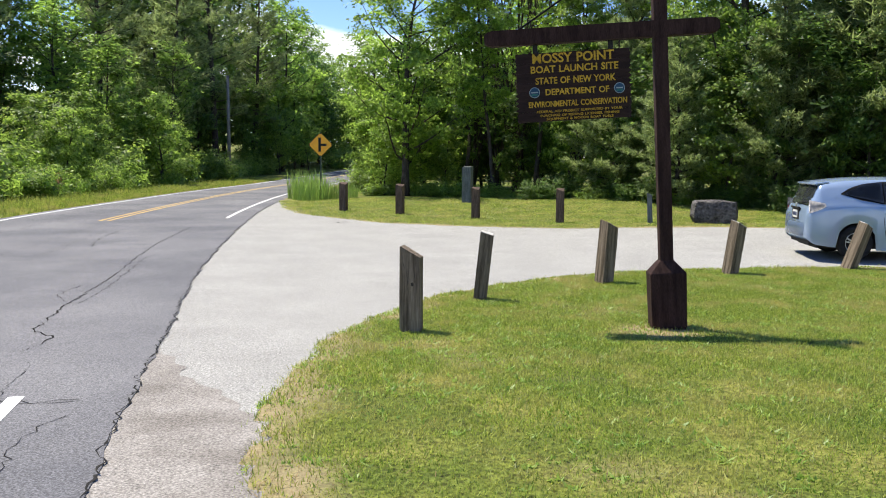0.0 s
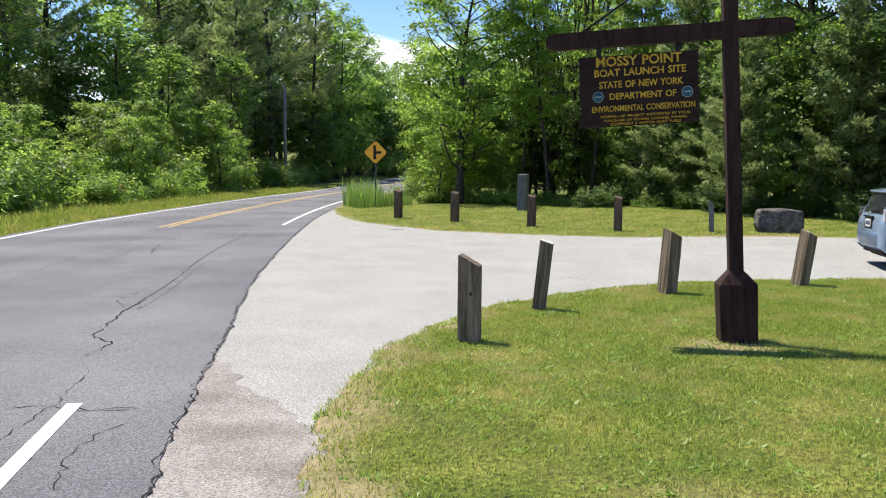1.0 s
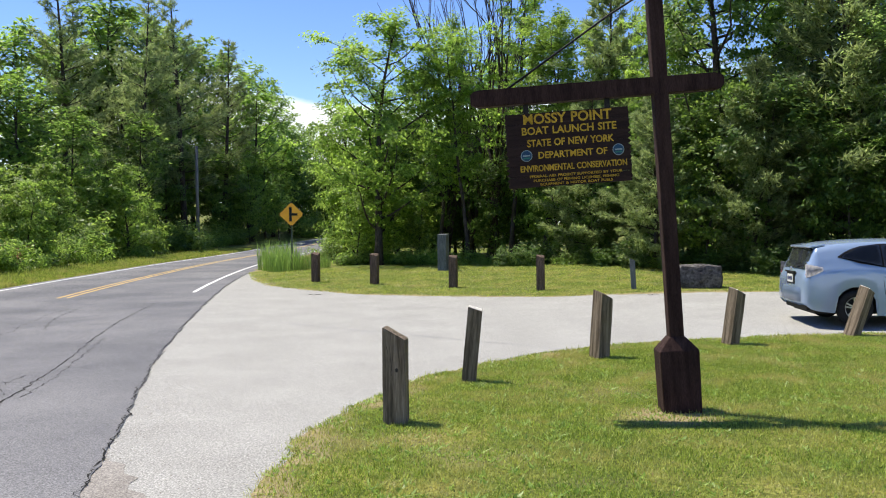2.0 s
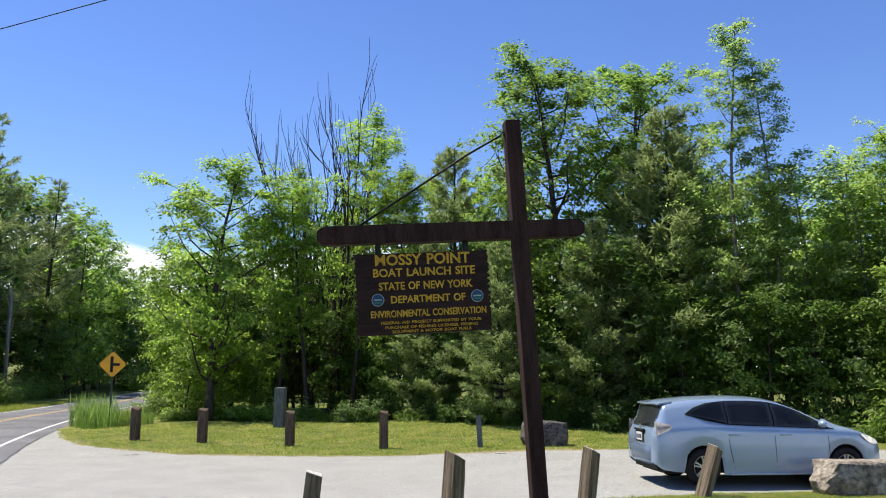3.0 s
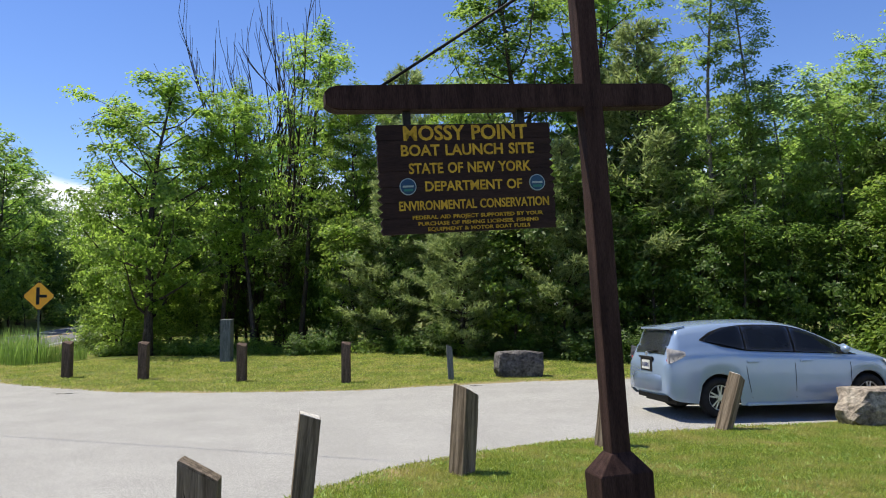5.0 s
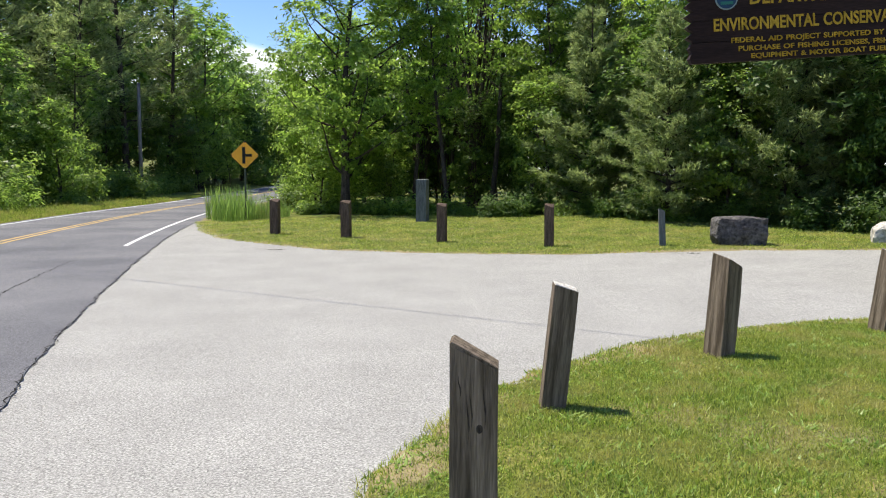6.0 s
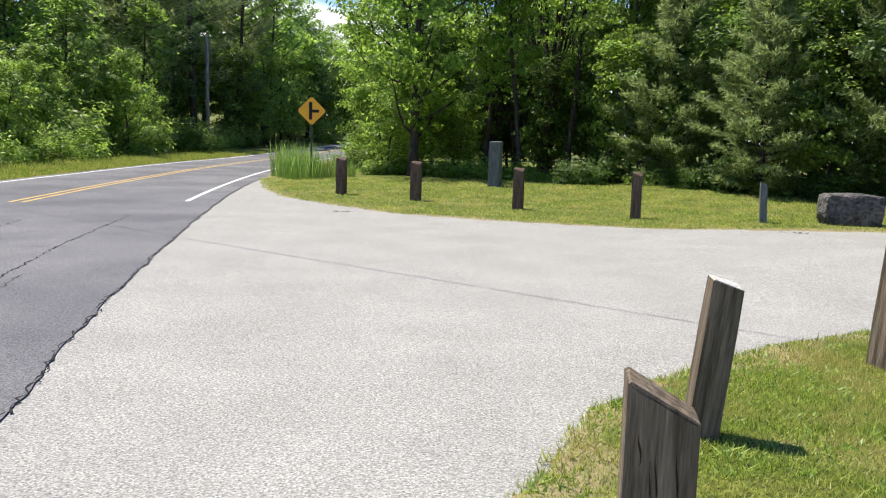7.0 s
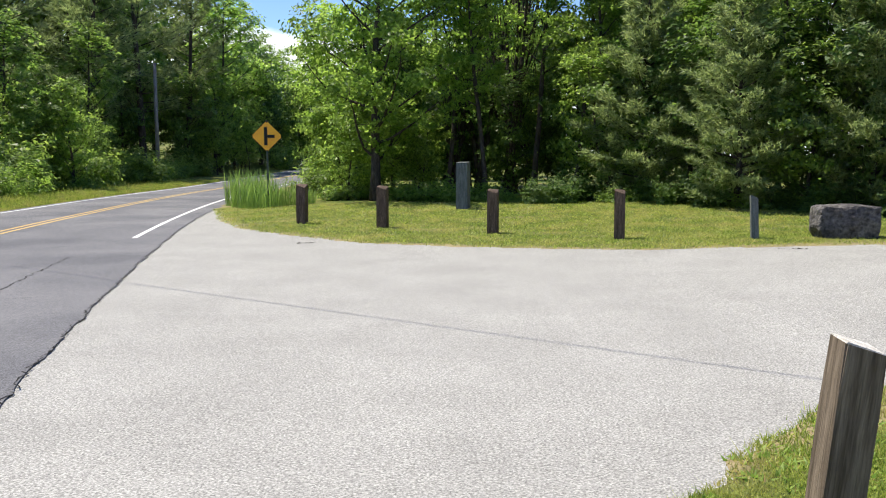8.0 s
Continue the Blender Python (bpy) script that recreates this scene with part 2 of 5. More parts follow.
def tube(points, radii, sides=7, cap=True):
    """Vertices and faces of a tube along points."""
    vs, fs = [], []
    for i, p in enumerate(points):
        p = Vector(p)
        a = Vector(points[max(i - 1, 0)])
        b = Vector(points[min(i + 1, len(points) - 1)])
        d = (b - a).normalized()
        u = d.cross(Vector((0.31, 0.95, 0.05)) if abs(d.y) < 0.9 else Vector((1, 0, 0))).normalized()
        w = d.cross(u)
        for k in range(sides):
            an = 2 * math.pi * k / sides
            vs.append(p + (u * math.cos(an) + w * math.sin(an)) * radii[i])
    for i in range(len(points) - 1):
        for k in range(sides):
            k2 = (k + 1) % sides
            fs.append((i * sides + k, i * sides + k2, (i + 1) * sides + k2, (i + 1) * sides + k))
    if cap:
        fs.append(tuple(range(sides))[::-1])
        fs.append(tuple((len(points) - 1) * sides + k for k in range(sides)))
    return vs, fs


def joined(pieces):
    vs, fs = [], []
    for v, f in pieces:
        o = len(vs)
        vs += v
        fs += [tuple(i + o for i in q) for q in f]
    return vs, fs


def step(v, a, b):
    t = np.clip((v - a) / (b - a), 0, 1)
    return t * t * (3 - 2 * t)


def wobble(x, y, seed=0.0):
    """Smooth uneven values about -1 to 1, for arrays."""
    return (np.sin(x * 1.7 + 1.3 * np.sin(y * 1.1 + seed) + seed) + np.sin(y * 2.3 + 1.7 * np.sin(x * 0.9 - seed)) + 0.6 * np.sin(x * 5.1 + y * 3.7 + seed * 2)
            + 0.5 * np.sin(y * 7.3 - x * 4.1 + seed)) / 3.1


# ---- ground, road, driveway ----
def line_x(y):
    """The right-hand white edge line of the road."""
    d = np.asarray(y, float) - 6.66
    return -3.43 - 0.256 * d + 0.0023 * d * d


def road_at(y, off):
    """A point off metres to the right of the right-hand edge line."""
    s = -0.256 + 0.0046 * (np.asarray(y, float) - 6.66)
    k = 1 / np.sqrt(1 + s * s)
    return line_x(y) + off * k, np.asarray(y, float) - off * s * k


NEAR_EDGE = [(24, -60), (6.8, -16), (3.5, -8), (1.2, -2.5), (-0.1, 1), (-0.75, 3.6), (-1.08, 4.9), (-1.34, 6.6), (-1.22, 8.9), (-0.83, 10.2), (-0.45, 11.1), (-0.02, 12.05), (0.6, 12.82), (1.28, 13.45), (1.95, 14.1),
             (2.85, 14.7), (4.2, 15.2), (5.6, 15.55), (8.1, 15.8), (11, 15.55), (16, 14.6), (45, 8)]
FAR_EDGE = [(45, 13), (24, 19.0), (18, 21.3), (14, 23.3), (9.6, 23.85), (7.9, 23.95), (5.9, 23.9), (3.6, 24.1), (1.3, 24.7), (-0.45, 25.2), (-2.45, 26.1), (-4.2, 27.8), (-5.9, 29.8), (-7.3, 33.5), (-8.3, 37.5), (-9.6, 42)]
CLOSE = [(-12, 40), (-10, 28), (-6.5, 14), (-4, 4), (0, -14), (14, -60)]
APRON_POLY = NEAR_EDGE + FAR_EDGE + CLOSE


def inside(poly, x, y):
    r = np.zeros(x.shape, bool)
    n = len(poly)
    for i in range(n):
        (x1, y1), (x2, y2) = poly[i], poly[(i + 1) % n]
        if y1 == y2:
            continue
        c = ((y1 > y) != (y2 > y)) & (x < (x2 - x1) * (y - y1) / (y2 - y1) + x1)
        r ^= c
    return r


def distance(line, x, y):
    best = np.full(x.shape, 1e9)
    for (x1, y1), (x2, y2) in zip(line[:-1], line[1:]):
        dx, dy = x2 - x1, y2 - y1
        t = np.clip(((x - x1) * dx + (y - y1) * dy) / (dx * dx + dy * dy), 0, 1)
        best = np.minimum(best, np.hypot(x - x1 - t * dx, y - y1 - t * dy))
    return best


def base_z(x, y):
    x, y = np.asarray(x, float), np.asarray(y, float)
    z = 0.11 * step(x, 2, 7) * step(y, 15.2, 17.5) + 0.22 * step(y, 26, 37) * step(x, -9, -2)
    z = z + 10 * step(-x - 0.1 * y, 30, 80) + 6 * step(y, 60, 200) * step(-x, -30, 40)
    return z


def paved(x, y):
    """Signed distance: negative on the paving, positive on the grass."""
    d = np.minimum(distance(NEAR_EDGE, x, y), distance(FAR_EDGE, x, y))
    d = np.where(inside(APRON_POLY, x, y), -d, d)
    s = -0.256 + 0.0046 * (y - 6.66)
    off = (x - line_x(y)) / np.sqrt(1 + s * s)
    road = np.maximum(off - 0.45, np.interp(y, [28, 40, 60], [-7.4, -6.8, -6.4]) - off)
    return np.minimum(d, road)


def ground_z(x, y):
    x, y = np.atleast_1d(np.asarray(x, float)), np.atleast_1d(np.asarray(y, float))
    d = paved(x, y) + 0.07 * wobble(x * 2.2, y * 2.2, 2.0) + 0.035 * wobble(x * 9, y * 9, 5.0)
    return base_z(x, y) - 0.05 + 0.066 * step(d, -0.05, 0.10) + 0.004 * step(d, 0.1, 1.5) + 0.012 * wobble(x, y) * step(d, 0.2, 1)


def gz(x, y):
    return float(ground_z(x, y)[0])


def axis(cuts):
    out = []
    for a, b, st in cuts:
        out += list(np.arange(a, b - 1e-6, st))
    return np.array(out + [cuts[-1][1]])


def sheet(name, xs, ys, zf, mt):
    X, Y = np.meshgrid(xs, ys)
    Z = zf(X.ravel(), Y.ravel())
    nx, ny = len(xs), len(ys)
    i = np.arange(nx * ny).reshape(ny, nx)
    q = np.stack([i[:-1, :-1], i[:-1, 1:], i[1:, 1:], i[1:, :-1]], -1).reshape(-1, 4)
    return link_mesh(name, np.stack([X.ravel(), Y.ravel(), Z], -1), q, mt, smooth=True)


def ground_material():
    m = material("lawn soil and grass", (0.07, 0.10, 0.014), (0.19, 0.185, 0.045), 0.9, 0.95, 0.9, 0.45, 26, c3=(0.11, 0.13, 0.022), bump_dist=0.03)
    n, l = m.node_tree.nodes, m.node_tree.links
    b = n["Principled BSDF"]
    old = b.inputs["Base Color"].links[0].from_socket
    at, mx = n.new("ShaderNodeAttribute"), n.new("ShaderNodeMixRGB")
    at.attribute_name = "dry"
    g, r = n.new("ShaderNodeTexNoise"), n.new("ShaderNodeValToRGB")
    g.inputs["Scale"].default_value = 22
    r.color_ramp.elements[0].color, r.color_ramp.elements[1].color = (0.20, 0.15, 0.085, 1), (0.42, 0.34, 0.20, 1)
    co = n.new("ShaderNodeTexCoord")
    l.new(co.outputs["Object"], g.inputs["Vector"])
    l.new(g.outputs["Fac"], r.inputs["Fac"])
    l.new(at.outputs["Fac"], mx.inputs["Fac"])
    l.new(old, mx.inputs["Color1"])
    l.new(r.outputs["Color"], mx.inputs["Color2"])
    l.new(mx.outputs["Color"], b.inputs["Base Color"])
    return m


def dryness(x, y):
    """Bare, dry soil along the paving, round the sign and in worn patches."""
    d = paved(x, y)
    near = step(0.52 + 0.07 * step(-y, -9, -6) + 0.30 * wobble(x * 1.3, y * 1.3, 3.0) - d, 0.0, 0.35)
    near = near * (0.75 + 0.25 * wobble(x * 6, y * 6, 1.0))
    spot = 0.9 * step(0.62 - np.hypot((x - 2.75) / 1.3, y - 9.5), 0, 0.4)
    patch = 0.28 * step(wobble(x * 0.55, y * 0.8, 7.0), 0.35, 0.75)
    return np.clip(np.maximum.reduce([near, spot, patch]), 0, 1)


GROUND_MAT = ground_material()
gx = axis([(-900, -120, 60), (-120, -40, 8), (-40, -18, 1.5), (-18, -3, 0.3), (-3, 12, 0.15), (12, 20, 0.4), (20, 60, 2), (60, 140, 10), (140, 900, 80)])
gy = axis([(-400, -60, 40), (-60, -2, 2.0), (-2, 2, 0.4), (2, 17, 0.15), (17, 42, 0.25), (42, 60, 1.0), (60, 200, 5), (200, 1500, 60)])
ground = sheet("ground", gx, gy, ground_z, GROUND_MAT)
tagged(ground, "mown green lawn with dry yellow edges and bare soil", "ground", kind="structure")
gv = np.empty(len(ground.data.vertices) * 3)
ground.data.vertices.foreach_get("co", gv)
gv = gv.reshape(-1, 3)
ground.data.attributes.new("dry", "FLOAT", "POINT").data.foreach_set("value", dryness(gv[:, 0], gv[:, 1]))

apron = sheet("driveway", axis([(-13, 46, 1.0)]), axis([(-62, 44, 1.0)]), lambda x, y: base_z(x, y), APRON)
tagged(apron, "pale sun-bleached asphalt driveway apron beside the road", "driveway", kind="structure")


def strip(name, y0, y1, left, right, lift, mt, dy=0.5, ragged=0.0, both=True, cells=1):
    ys = np.arange(y0, y1 + 1e-6, dy)
    r = np.array([right(v) if callable(right) else right for v in ys])
    lft = np.array([left(v) if callable(left) else left for v in ys], float)
    if ragged:
        r = r + ragged * wobble(ys * 1.9, ys * 0.7, 1.0) + ragged * 0.6 * wobble(ys * 6.1, ys * 4.3, 3.0)
    cols = []
    for c in range(cells + 1):
        o = lft + (r - lft) * c / cells
        px, py = road_at(ys, 0)
        s = -0.256 + 0.0046 * (ys - 6.66)
        k = 1 / np.sqrt(1 + s * s)
        x, y = px + o * k, py - o * s * k
        cols.append(np.stack([x, y, base_z(x, y) + lift], -1))
    n = len(ys)
    vs = np.concatenate(cols)
    fs = [(c * n + i, (c + 1) * n + i, (c + 1) * n + i + 1, c * n + i + 1) for c in range(cells) for i in range(n - 1)]
    return link_mesh(name, vs, fs, mt, smooth=True)


def left_edge(y):
    return float(np.interp(y, [28, 40, 60], [-7.35, -6.75, -6.35]))


def shoulder(y):
    return 0.95 - 0.11 * float(step(y, 9, 14)) - 0.12 * float(step(y, 20, 36))


gravel_shoulder = strip("gravel_shoulder", -30, 9.0, lambda v: shoulder(v) - 0.12, lambda v: shoulder(v) - 0.12 + 1.9 * (1 - float(step(v + 0.5 * float(wobble(v * 2.1, v, 4.0)), 3.0, 9.0))) + 0.001, 0.005, SHOULDER, dy=0.15, ragged=0.05, cells=3)
tagged(gravel_shoulder, "worn brownish gravel shoulder between asphalt and lawn", "road shoulder", kind="structure")
road = strip("road", -60, 150, left_edge, shoulder, 0.014, ASPHALT, dy=0.15, ragged=0.035, cells=6)
tagged(road, "grey two-lane asphalt road with cracks and a ragged edge", "road", kind="structure")
def centre(y):
    return float(np.interp(y, [27, 39, 60], [-3.7, -3.35, -3.15]))


for nm, y0, y1, off, wd, mt, lab in (("edge_line", 27.6, 150, 0, 0.13, WHITE_PAINT, "white painted road edge line"), ("edge_line", -60, 6.66, 0, 0.13, WHITE_PAINT, "worn white painted road edge line"),
                                     ("edge_line", -60, 150, lambda v: left_edge(v) + 0.4, 0.13, WHITE_PAINT, "white painted road edge line"),
                                     ("centre_line", 26.5, 150, lambda v: centre(v) + 0.14, 0.11, YELLOW_PAINT, "yellow painted double centre line"),
                                     ("centre_line", 26.5, 150, lambda v: centre(v) - 0.14, 0.11, YELLOW_PAINT, "yellow painted double centre line")):
    go = off if callable(off) else (lambda v, o=off: o)
    tagged(strip(nm, y0, y1, lambda v: go(v) - wd / 2, lambda v: go(v) + wd / 2, 0.019, mt, dy=0.4), lab, "road marking", kind="structure")


def crack(points, width, rng, lift=0.0185):
    """A jagged open crack along a line of places on the paving."""
    vs, fs = [], []
    pts = []
    for (x1, y1), (x2, y2) in zip(points[:-1], points[1:]):
        n = max(2, int(math.hypot(x2 - x1, y2 - y1) / 0.09))
        for i in range(n):
            u = i / n
            pts.append((x1 + (x2 - x1) * u + rng.gauss(0, 0.022), y1 + (y2 - y1) * u + rng.gauss(0, 0.022)))
    for i, (x, y) in enumerate(pts):
        a, b = pts[max(i - 1, 0)], pts[min(i + 1, len(pts) - 1)]
        dx, dy = b[0] - a[0], b[1] - a[1]
        k = math.hypot(dx, dy) or 1
        w = width * rng.uniform(0.15, 1.0) * (0.3 if rng.random() < 0.15 else 1)
        z = float(base_z(x, y)) + lift
        vs += [(x - dy / k * w, y + dx / k * w, z), (x + dy / k * w, y - dx / k * w, z)]
    for i in range(len(pts) - 1):
        fs.append((2 * i, 2 * i + 1, 2 * i + 3, 2 * i + 2))
    return vs, fs


rc = random.Random(4)


def along(off, y0, y1, dy=1.2, jig=0.12):
    out = []
    y = y0
    while y < y1:
        a, b = road_at(y, off + rc.gauss(0, jig))
        out.append((float(a), float(b)))
        y += dy * rc.uniform(0.6, 1.4)
    return out


def across(y, o0, o1):
    out = []
    for i in range(9):
        a, b = road_at(y + rc.gauss(0, 0.08), o0 + (o1 - o0) * i / 8)
        out.append((float(a), float(b)))
    return out


LONG_CRACK = [(-4.2, 8.1), (-4.22, 8.7), (-4.64, 9.1), (-5.1, 10.8), (-5.35, 12.2), (-5.85, 14.4), (-6.39, 16.5), (-6.95, 19.1), (-7.75, 23.8)]
pieces = [crack(LONG_CRACK, 0.016, rc), crack([(x + 0.16, y + 0.1) for x, y in LONG_CRACK[3:7]], 0.008, rc), crack([(-5.2, 11.0), (-5.62, 11.6), (-5.7, 12.6)], 0.009, rc), crack([(-8.05, 18.0), (-8.7, 19.7), (-9.3, 22.4)], 0.014, rc),
          crack([(-3.75, 6.25), (-3.4, 6.3), (-3.05, 6.2), (-2.75, 6.3)], 0.007, rc), crack([(-2.5, 4.6), (-2.75, 5.3), (-2.7, 6.0)], 0.006, rc), crack(along(-3.4, 8, 26, jig=0.05), 0.006, rc),
          crack(along(-2.6, 17, 24), 0.008, rc), crack(along(-0.2, 3, 8), 0.006, rc), crack(across(6.3, -3.4, 0.7), 0.006, rc), crack(across(12.2, -3.6, -0.4), 0.006, rc),
          crack(across(19, -6, 0), 0.007, rc), crack(along(-5.4, 14, 30), 0.010, rc), crack(across(16, -3, 0.5), 0.006, rc)]
seam = []
for yy in np.arange(-6, 34, 0.12):
    o = shoulder(yy) + 0.035 * float(wobble(yy * 1.9, yy * 0.7, 1.0)) + 0.021 * float(wobble(yy * 6.1, yy * 4.3, 3.0))
    a, b = road_at(yy, o - 0.01)
    seam.append((float(a), float(b)))
pieces.append(crack(seam, 0.013, rc, lift=0.0165))
cr = link_mesh("road_cracks", *joined(pieces), CRACK)
tagged(cr, "dark jagged cracks in the old asphalt", "crack", kind="stuff")

# small stones lying loose on the worn shoulder
rs = np.random.RandomState(5)
vs, fs = [], []
for i in range(260):
    y = rs.uniform(3, 12)
    x0 = float(road_at(y, shoulder(y))[0])
    x = x0 + abs(rs.normal(0, 0.35)) + 0.02
    r = rs.uniform(0.003, 0.008)
    if paved(np.array([x]), np.array([y]))[0] > -0.02:
        continue
    o = len(vs)
    z = float(base_z(x, y))
    for dx, dy, dz in ((1, 0, 0), (0, 1, 0), (-1, 0, 0), (0, -1, 0), (0.1, 0.1, 0.9)):
        vs.append((x + dx * r * rs.uniform(0.7, 1.3), y + dy * r * rs.uniform(0.7, 1.3), z + dz * r))
    fs += [(o, o + 1, o + 4), (o + 1, o + 2, o + 4), (o + 2, o + 3, o + 4), (o + 3, o, o + 4)]
tagged(link_mesh("gravel", vs, fs, TAN_STONE), "loose grit on the worn road shoulder", "gravel", kind="stuff")


# ---- grass ----
def blades(name, n, where, height, width, mt, label, seed, lean=0.5, category="grass"):
    """n single blades on the places that where(rs, n) gives."""
    r = np.random.RandomState(seed)
    x, y, hs = where(r, n)
    m = len(x)
    z = ground_z(x, y)
    h = height * r.uniform(0.5, 1.3, m) * hs
    a = r.uniform(0, 2 * np.pi, m)
    ux, uy = np.cos(a), np.sin(a)
    la = r.uniform(0, 2 * np.pi, m)
    ln = np.abs(r.normal(0, lean, m)) * h
    w = width * r.uniform(0.6, 1.3, m) / 2
    p0 = np.stack([x - ux * w, y - uy * w, z - 0.004], -1)
    p1 = np.stack([x + ux * w, y + uy * w, z - 0.004], -1)
    p2 = np.stack([x + ln * np.cos(la), y + ln * np.sin(la), z + h], -1)
    v = np.stack([p0, p1, p2], 1).reshape(-1, 3)
    f = np.arange(3 * m).reshape(-1, 3)
    me = bpy.data.meshes.new(name)
    me.vertices.add(3 * m)
    me.vertices.foreach_set("co", v.ravel())
    me.loops.add(3 * m)
    me.loops.foreach_set("vertex_index", f.ravel())
    me.polygons.add(m)
    me.polygons.foreach_set("loop_start", np.arange(m) * 3)
    me.materials.append(mt)
    me.update(calc_edges=True)
    me.validate()
    return tagged(new(name, me), label, category, kind="stuff")


def lawn_near(r, n):
    d = r.uniform(0, 1, n) ** 0.62 * 13.5
    x = r.uniform(-2, 11, n)
    y = 3.2 + d
    k = (paved(x, y) > 0.02) & (r.uniform(0, 1, n) > 0.75 * dryness(x, y)) & (x < 0.5 + 0.75 * y)
    return x[k], y[k], 0.75 + 0.35 * wobble(x[k] * 1.5, y[k] * 1.5, 4.0)


def lawn_weeds(r, n):
    """Broad leaves in small rosettes."""
    m = n // 9
    cx, cy = r.uniform(-2, 10, m), 3.2 + 13 * r.uniform(0, 1, m) ** 0.7
    x, y = np.repeat(cx, 9) + r.normal(0, 0.035, m * 9), np.repeat(cy, 9) + r.normal(0, 0.035, m * 9)
    k = (paved(x, y) > 0.02) & (x < 0.5 + 0.75 * y) & (wobble(x * 0.9, y * 0.9, 6.0) > -0.35)
    return x[k], y[k], np.ones(k.sum())


def lawn_dry(r, n):
    x, y = r.uniform(-2, 9, n), r.uniform(3, 17, n)
    p = paved(x, y)
    k = (p > -0.03) & (r.uniform(0, 1, n) < (0.1 + 0.9 * dryness(x, y)) * (0.25 + 0.75 * step(p, 0.05, 0.4)))
    return x[k], y[k], np.ones(k.sum())


def lawn_edge(r, n):
    x, y = r.uniform(-1.9, 9, n), r.uniform(3, 17, n)
    p = paved(x, y)
    k = (p > -0.04) & (p < 0.30) & (wobble(x * 3, y * 3, 9.0) > 0.05)
    return x[k], y[k], np.ones(k.sum())


def lawn_far(r, n):
    x, y = r.uniform(-9, 16, n), r.uniform(23.5, 39, n)
    k = (paved(x, y) > 0.03) & (r.uniform(0, 1, n) > 0.5 * dryness(x, y))
    return x[k], y[k], np.ones(k.sum())


def verge_left(r, n):
    y = r.uniform(12, 75, n)
    x = road_at(y, 0)[0] + np.interp(y, [28, 40, 60], [-7.4, -6.8, -6.4]) - np.abs(r.normal(0, 1.3, n))
    return x, y, 0.35 + 0.7 * np.clip(np.abs(x - road_at(y, -7.2)[0]) / 2, 0, 1.2)


blades("lawn_grass", 760000, lawn_near, 0.046, 0.0095, GRASS_BLADE, "short mown green grass blades", 1, lean=0.9)
blades("lawn_weeds", 26000, lawn_weeds, 0.034, 0.034, WEED_LEAF, "small bright green clover and plantain leaves", 7, lean=1.6, category="weeds")
blades("dry_grass", 110000, lawn_dry, 0.032, 0.007, DRY_BLADE, "short dry yellow grass blades", 2, lean=1.0)
blades("edge_grass", 60000, lawn_edge, 0.075, 0.011, GRASS_BLADE, "longer green grass and weeds along the paving", 3, lean=0.7)
blades("far_grass", 130000, lawn_far, 0.05, 0.02, GRASS_BLADE, "short mown green grass blades", 4, lean=1.6)
blades("verge_grass", 60000, verge_left, 0.30, 0.035, GRASS_BLADE, "rough green verge grass beside the road", 6)


# ---- trees and shrubs ----
def link_triangles(name, v, mt, parent):
    m = len(v) // 3
    me = bpy.data.meshes.new(name)
    me.vertices.add(3 * m)
    me.vertices.foreach_set("co", v.ravel())
    me.loops.add(3 * m)
    me.loops.foreach_set("vertex_index", np.arange(3 * m))
    me.polygons.add(m)
    me.polygons.foreach_set("loop_start", np.arange(m) * 3)
    me.materials.append(mt)
    me.update(calc_edges=True)
    ob = new(name, me)
    ob.parent = parent
    return ob


def leaf_object(name, centres, normals, sizes, mt, parent, rng, narrow=0.55, simple=False):
    """Leaves as folded rhombs at the given places."""
    n = len(centres)
    nn = normals / np.linalg.norm(normals, axis=1, keepdims=True)
    t = rng.normal(size=(n, 3))
    t -= (t * nn).sum(1, keepdims=True) * nn
    t /= np.linalg.norm(t, axis=1, keepdims=True)
    s = np.cross(nn, t)
    L, W = sizes[:, None], sizes[:, None] * narrow
    a = centres - t * L * 0.5
    b = centres + s * W * 0.5 + nn * L * 0.12
    c = centres + t * L * 0.5
    d = centres - s * W * 0.5 + nn * L * 0.12
    if simple:
        v = np.stack([a - s * W * 0.55, a + s * W * 0.55, c + t * L * 0.15], 1).reshape(-1, 3)
        return link_triangles(name, v, mt, parent)
    v = np.stack([a, b, c, d], 1).reshape(-1, 3)
    me = bpy.data.meshes.new(name)
    me.vertices.add(4 * n)
    me.vertices.foreach_set("co", v.ravel())
    i = np.arange(n) * 4
    f = np.stack([i, i + 1, i + 2, i, i + 2, i + 3], -1).ravel()
    me.loops.add(6 * n)
    me.loops.foreach_set("vertex_index", f)
    me.polygons.add(2 * n)
    me.polygons.foreach_set("loop_start", np.arange(2 * n) * 3)
    me.materials.append(mt)
    me.update(calc_edges=True)
    ob = new(name, me)
    ob.parent = parent
    return ob


def bent(rng, p, d, length, n, jig, up):
    """A branch's line from p along d, jittered and drawn upwards."""
    pts, d = [np.array(p, float)], np.array(d, float)
    for i in range(n):
        d = d + rng.normal(0, jig, 3) + np.array([0, 0, up])
        d /= np.linalg.norm(d)
        pts.append(pts[-1] + d * length / n)
    return pts


